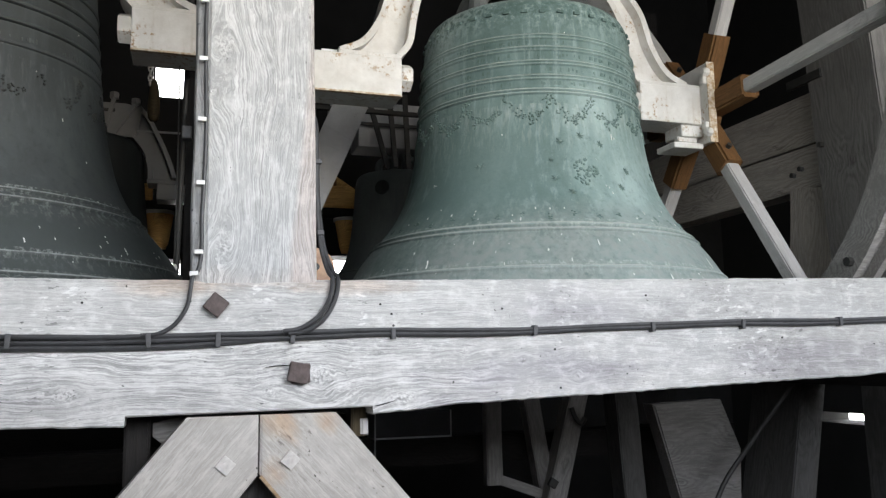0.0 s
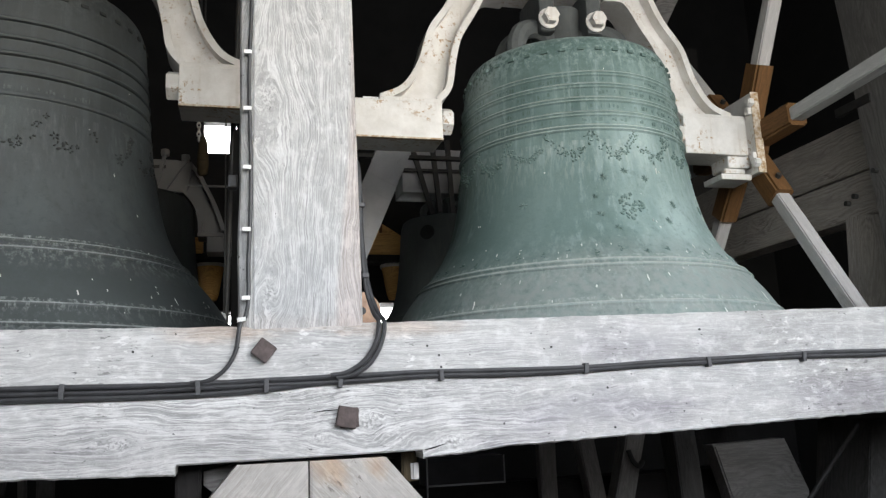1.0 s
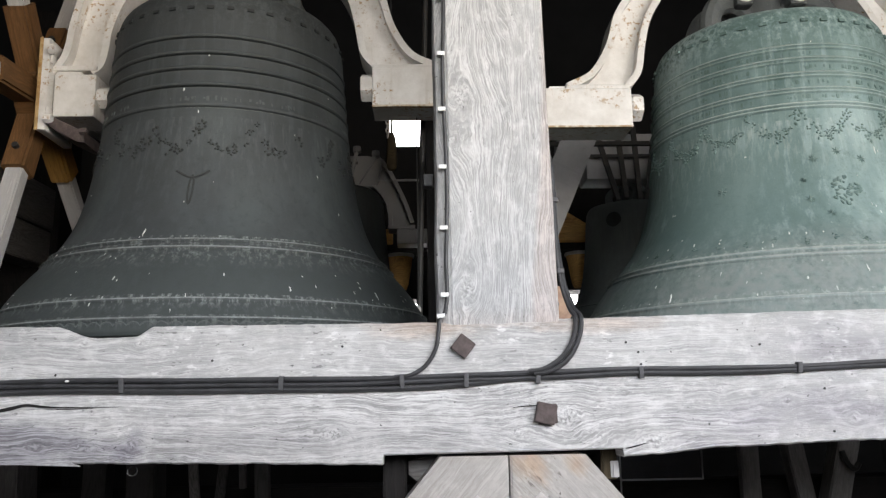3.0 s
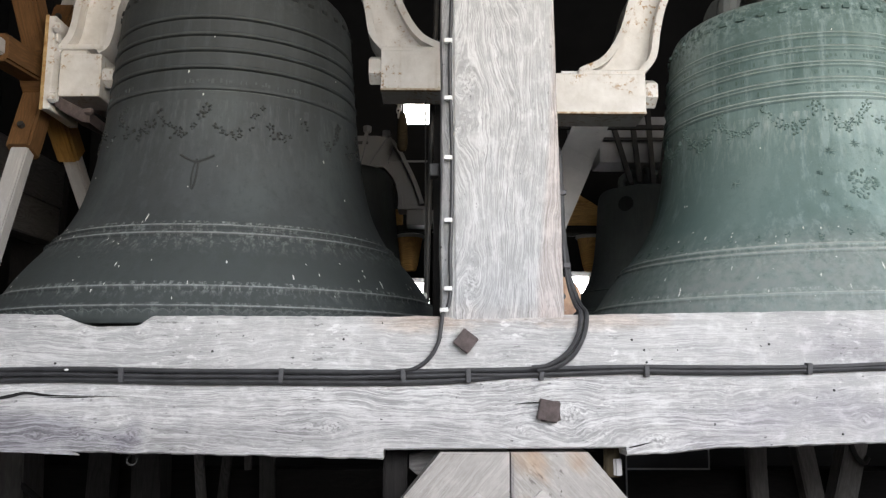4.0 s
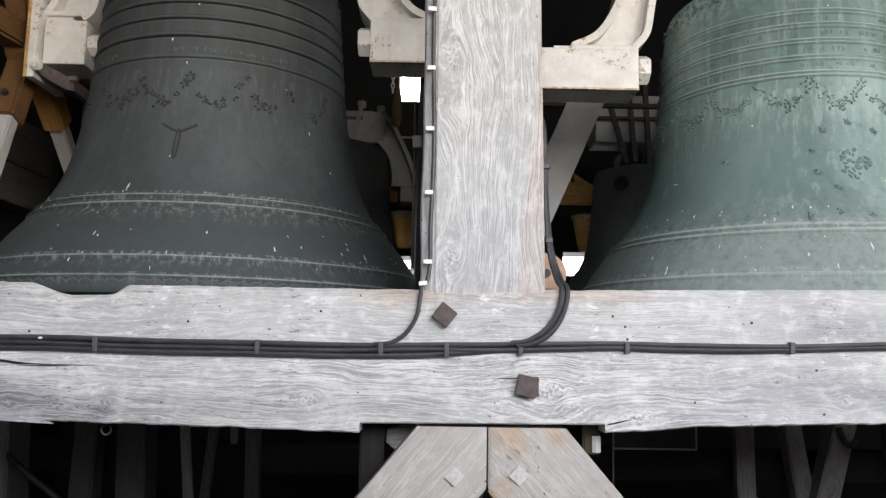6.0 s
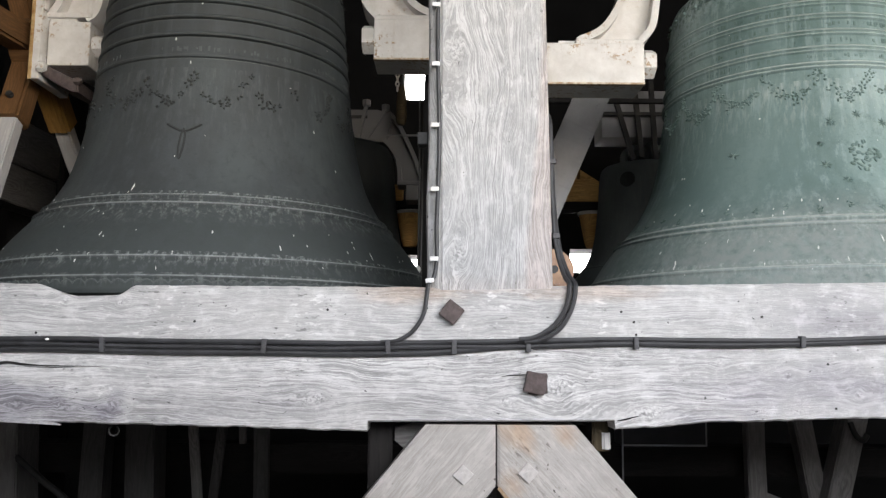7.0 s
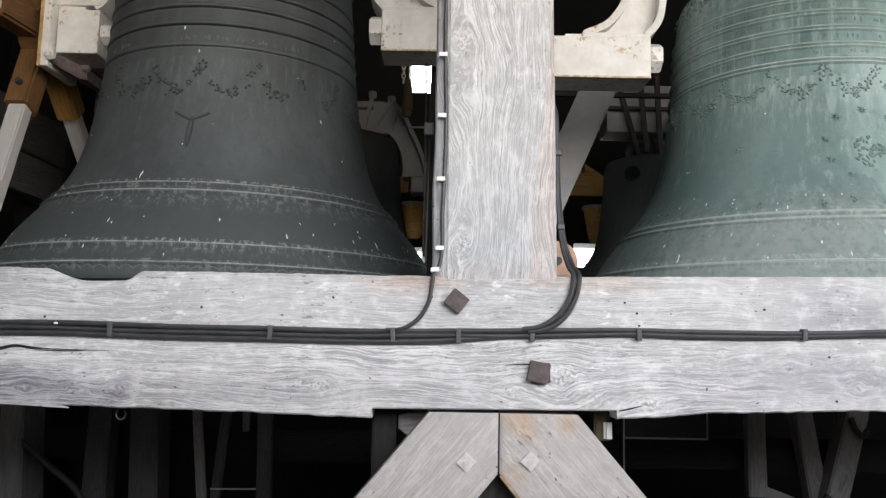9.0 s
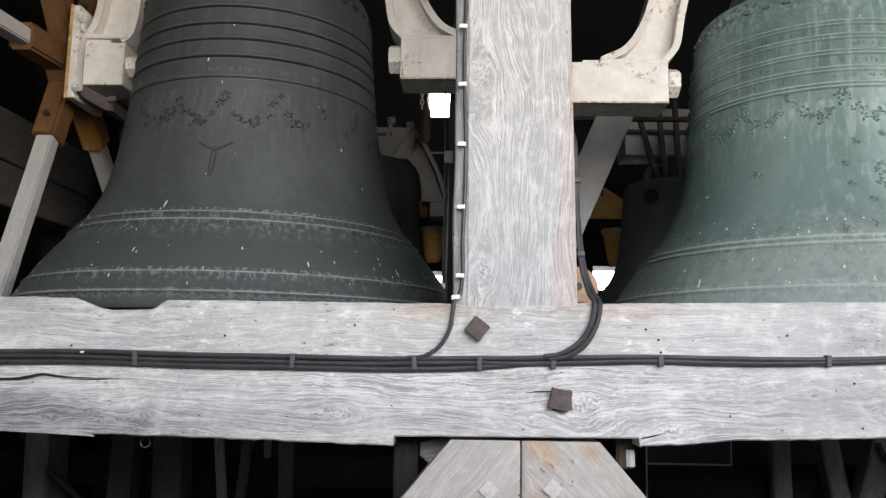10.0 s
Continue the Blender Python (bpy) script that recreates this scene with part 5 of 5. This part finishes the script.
tagged(part("black_cable", tube([(2.90, 1.2, 1.30), (2.747, 1.2, 1.143), (2.45, 1.2, 0.843), (2.282, 1.2, 0.64), (2.16, 1.2, 0.3), (2.1, 1.2, -0.19)], 0.012, 8, 5), IRON, None, "", None, True), "black cable hanging across the struts", "cable")
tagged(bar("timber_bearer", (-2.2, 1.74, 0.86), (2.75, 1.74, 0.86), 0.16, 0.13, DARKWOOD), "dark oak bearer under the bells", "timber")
mb = thing("metal_box", "dark metal box with pale edges under the bells", "box")
part("box_body", box(0.775, 1.15, 1.67, 1.82, 0.925, 1.05, 0.004), plain("dark_painted_metal", (0.03, 0.03, 0.032), (0.045, 0.045, 0.047), 10, 0.35), mb)
part("edge_strip", box(0.775, 1.152, 1.662, 1.668, 0.924, 0.932, 0.001), GREYBOARD, mb, "pale metal edge")
part("edge_strip", box(1.146, 1.152, 1.662, 1.668, 0.932, 1.05, 0.001), GREYBOARD, mb, "pale metal edge")
tagged(part("conduit", tube([(0.772, 1.64, -0.19), (0.772, 1.64, 0.5), (0.774, 1.64, 1.3)], 0.004, 8, 4), GREYBOARD, None, "", None, True), "thin pale conduit beside the metal box", "conduit")

# ---- rear bells and fittings ----
def far_bell(place, k, label, bronze):
    b = thing("bell", label, "bell", "bells in the rear row", "", pose(*place) @ Matrix.Diagonal((k, k, k, 1)))
    part("bell_body", revolve(bell_profile({0.3: 0.006, 0.12: 0.005}, {}), 72), bronze, b, "", None, True)
    for a in (0, 90, 180, 270):
        q = radians(a)
        cx, sx = math.cos(q), math.sin(q)
        part("crown_loop", tube([(0.2 * cx, 0.2 * sx, 1.22), (0.2 * cx, 0.2 * sx, 1.34), (0.08 * cx, 0.08 * sx, 1.4), (0.05 * cx, 0.05 * sx, 1.22)], 0.035, 8, 4), bronze, b, "", None, True)
    return b


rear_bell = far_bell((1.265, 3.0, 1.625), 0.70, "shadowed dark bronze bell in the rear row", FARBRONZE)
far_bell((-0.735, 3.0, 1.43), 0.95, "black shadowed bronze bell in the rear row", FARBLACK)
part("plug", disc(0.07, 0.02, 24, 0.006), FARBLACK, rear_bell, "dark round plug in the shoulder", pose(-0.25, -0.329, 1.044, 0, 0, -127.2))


def build_arch(cx, cy):
    """The rear headstock: a flat cast yoke with curved ribbed legs, bearing blocks and V-shaped hanger straps."""
    hs = thing("headstock", "dull grey iron arched headstock in shadow", "headstock", "", "", pose(cx, cy, 0))
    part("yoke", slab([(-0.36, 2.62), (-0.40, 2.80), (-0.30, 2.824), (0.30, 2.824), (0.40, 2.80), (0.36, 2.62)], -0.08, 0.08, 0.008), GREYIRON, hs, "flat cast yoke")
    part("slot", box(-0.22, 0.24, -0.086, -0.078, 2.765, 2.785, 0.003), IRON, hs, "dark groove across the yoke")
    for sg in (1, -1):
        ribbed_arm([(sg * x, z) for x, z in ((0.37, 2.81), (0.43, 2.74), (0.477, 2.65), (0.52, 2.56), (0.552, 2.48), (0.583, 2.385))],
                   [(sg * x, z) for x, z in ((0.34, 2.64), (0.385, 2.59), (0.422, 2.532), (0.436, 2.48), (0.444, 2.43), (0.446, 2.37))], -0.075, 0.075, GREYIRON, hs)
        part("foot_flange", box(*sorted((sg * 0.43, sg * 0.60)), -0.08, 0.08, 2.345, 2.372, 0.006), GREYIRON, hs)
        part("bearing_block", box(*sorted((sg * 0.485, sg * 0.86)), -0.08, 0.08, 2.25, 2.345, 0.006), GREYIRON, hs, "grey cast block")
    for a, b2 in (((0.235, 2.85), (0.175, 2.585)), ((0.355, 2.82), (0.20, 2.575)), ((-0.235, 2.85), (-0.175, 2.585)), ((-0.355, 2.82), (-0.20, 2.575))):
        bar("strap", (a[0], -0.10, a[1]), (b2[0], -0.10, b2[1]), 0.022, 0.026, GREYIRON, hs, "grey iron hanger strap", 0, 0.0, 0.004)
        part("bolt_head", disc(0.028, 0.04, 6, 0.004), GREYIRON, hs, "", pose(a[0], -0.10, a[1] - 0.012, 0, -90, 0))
    return hs


build_arch(-0.735, 3.0)

# flat headstock and straps of the rear bell
fh = thing("headstock", "pale grey boxed headstock with black iron straps", "headstock")
part("beam_board", box(0.955, 2.1, 2.86, 3.1, 2.64, 2.80, 0.006), GREYBOARD, fh, "pale grey board")
part("upper_board", box(0.80, 2.1, 2.90, 3.12, 2.81, 2.95, 0.006), GREYBOARD, fh, "pale grey board")
for a, b in (((1.019, 2.8, 2.90), (1.131, 2.8, 2.49)), ((1.143, 2.8, 2.98), (1.183, 2.8, 2.50)), ((1.247, 2.8, 2.98), (1.268, 2.8, 2.48)), ((1.37, 2.8, 2.86), (1.307, 2.8, 2.48))):
    rod = bar("strap", a, b, 0.03, 0.03, IRON, fh, "black iron strap", 0, 0.0, 0.004)
part("tie_bar", box(0.53, 1.6, 2.30, 2.33, 2.685, 2.71, 0.003), IRON, fh, "black iron tie bar")
part("tie_bar", box(0.94, 1.6, 2.80, 2.82, 2.765, 2.785, 0.003), IRON, fh, "black iron tie bar")

tagged(bar("timber_brace", (0.06, 1.9, 1.09), (0.76, 1.9, 2.70), 0.05, 0.17, GREYBOARD), "pale grey painted raking brace in shadow", "brace")
rear = thing("rear_frame", "honey pine and dark timbers behind the bells", "timber frame")
part("rail", slab([(0.50, 2.362), (0.50, 2.47), (0.79, 2.49), (0.905, 2.605), (1.07, 2.50), (1.35, 2.362)], 3.52, 3.68, 0.006), AMBERWOOD, rear, "honey-coloured pine board with a pointed top")
bar("rail", (-0.5, 3.62, 2.335), (1.6, 3.62, 2.335), 0.2, 0.05, DARKWOOD, rear)
bar("rail", (-0.36, 3.6, 2.41), (-0.30, 3.6, 2.41), 0.16, 0.12, AMBERWOOD, rear, "honey-coloured pine rail end")
bar("rail", (-0.36, 2.64, 2.585), (0.0, 2.64, 2.585), 0.012, 0.012, GREYIRON, rear)
bar("upright", (0.918, 3.50, 2.515), (0.918, 3.50, 2.60), 0.02, 0.025, BROWNWOOD, rear, "brown wooden peg")


def keg(x, y, z, label):
    """A tapered wooden tub with a pale rim."""
    t = thing("tub", label, "tub", "tapered tubs behind the bells", "", pose(x, y, z))
    part("tub_wall", revolve([(0.045, -0.24), (0.06, -0.20), (0.085, -0.05), (0.095, 0.0), (0.08, 0.0), (0.05, -0.2)], 24), AMBERWOOD, t, "honey-coloured wood", None, True)
    part("rim", revolve([(0.10, -0.012), (0.105, 0.0), (0.10, 0.012), (0.08, 0.012), (0.08, -0.012)], 24), SPOKEWOOD, t, "pale rim", None, True)
    return t


keg(1.03, 3.6, 2.285, "tapered honey-coloured tub on the rear rail")
keg(-0.25, 3.6, 2.285, "tapered honey-coloured tub beside the rear bell")
sheave = thing("pulley", "orange-brown wooden pulley sheave beside the post", "pulley", "", "", pose(0.318, 0.5, 1.59))
part("sheave", disc(0.066, 0.05, 28, 0.02), COPPER, sheave, "", pose(0, 0.0, 0, 0, 0, 90))
part("axle", disc(0.012, 0.09, 10), IRON, sheave, "", pose(0, -0.02, 0, 0, 0, 90))
part("bracket", box(-0.10, -0.02, 0.0, 0.06, -0.12, 0.05, 0.004), BROWNWOOD, sheave, "brown wooden cheek")
tagged(part("packing_block", box(0.405, 0.485, 0.93, 1.02, 2.463, 2.492, 0.004), plain("bright_white_paint", (0.8, 0.8, 0.79), (0.85, 0.85, 0.84), 20, 0.5)), "small white packing block on the bearing", "block")
ch = thing("chain", "short bright steel chain hanging by the window", "chain", "", "", pose(-0.292, 2.6, 2.99))
for k in range(6):
    a = 90 * (k % 2)
    part("link", tube([(0.010 * math.cos(t), 0, 0.018 * math.sin(t)) for t in (0, 1.05, 2.1, 3.14, 4.19, 5.24, 6.283)], 0.004, 6, 3), GALV, ch, "", pose(0, 0, -0.027 * k, 0, 0, a + 20))
part("rod", tube([(0, 0, 0.01), (0, 0, 1.0), (0, 0, 3.21)], 0.006, 8, 3), IRON, ch, "thin iron rod")
wt = thing("hanging_weight", "brown wooden weight hanging by the far window", "weight", "", "", pose(-0.272, 2.7, 2.66))
part("weight_body", revolve([(0.004, 0.0), (0.02, 0.004), (0.030, 0.02), (0.034, 0.06), (0.032, 0.13), (0.026, 0.20), (0.014, 0.24), (0.006, 0.25)], 20), OLIVEWOOD, wt, "", None, True)
part("cord", tube([(0, 0, 0.24), (0, 0, 1.5), (0, 0, 3.54)], 0.006, 8, 3), IRON, wt, "thin black cord")
tagged(part("pipe", tube([(-0.135, 1.2, -0.19), (-0.112, 1.2, 1.5), (-0.070, 1.2, 3.0)], 0.012, 10, 6), IRON, None, "", None, True), "thin black upright pipe behind the post", "pipe")
cord = thing("cord", "thin black cord with a white bead at its end", "cord", "", "", pose(-0.113, 1.0, 2.392))
part("line", tube([(0, 0, 0), (0.002, 0, -0.35), (0, 0, -0.75)], 0.003, 6, 4), IRON, cord)
bead = bmesh.new()
bmesh.ops.create_icosphere(bead, subdivisions=2, radius=0.011, matrix=Matrix.LocRotScale((0, 0, -0.757), None, (1, 1, 1.4)))
part("bead", bead, WHITECLIP, cord, "white bead", None, True)
tagged(part("junction_box", box(-0.092, -0.066, 0.15, 0.19, 1.89, 1.925, 0.004), CLIP), "small grey junction box on the post", "box")
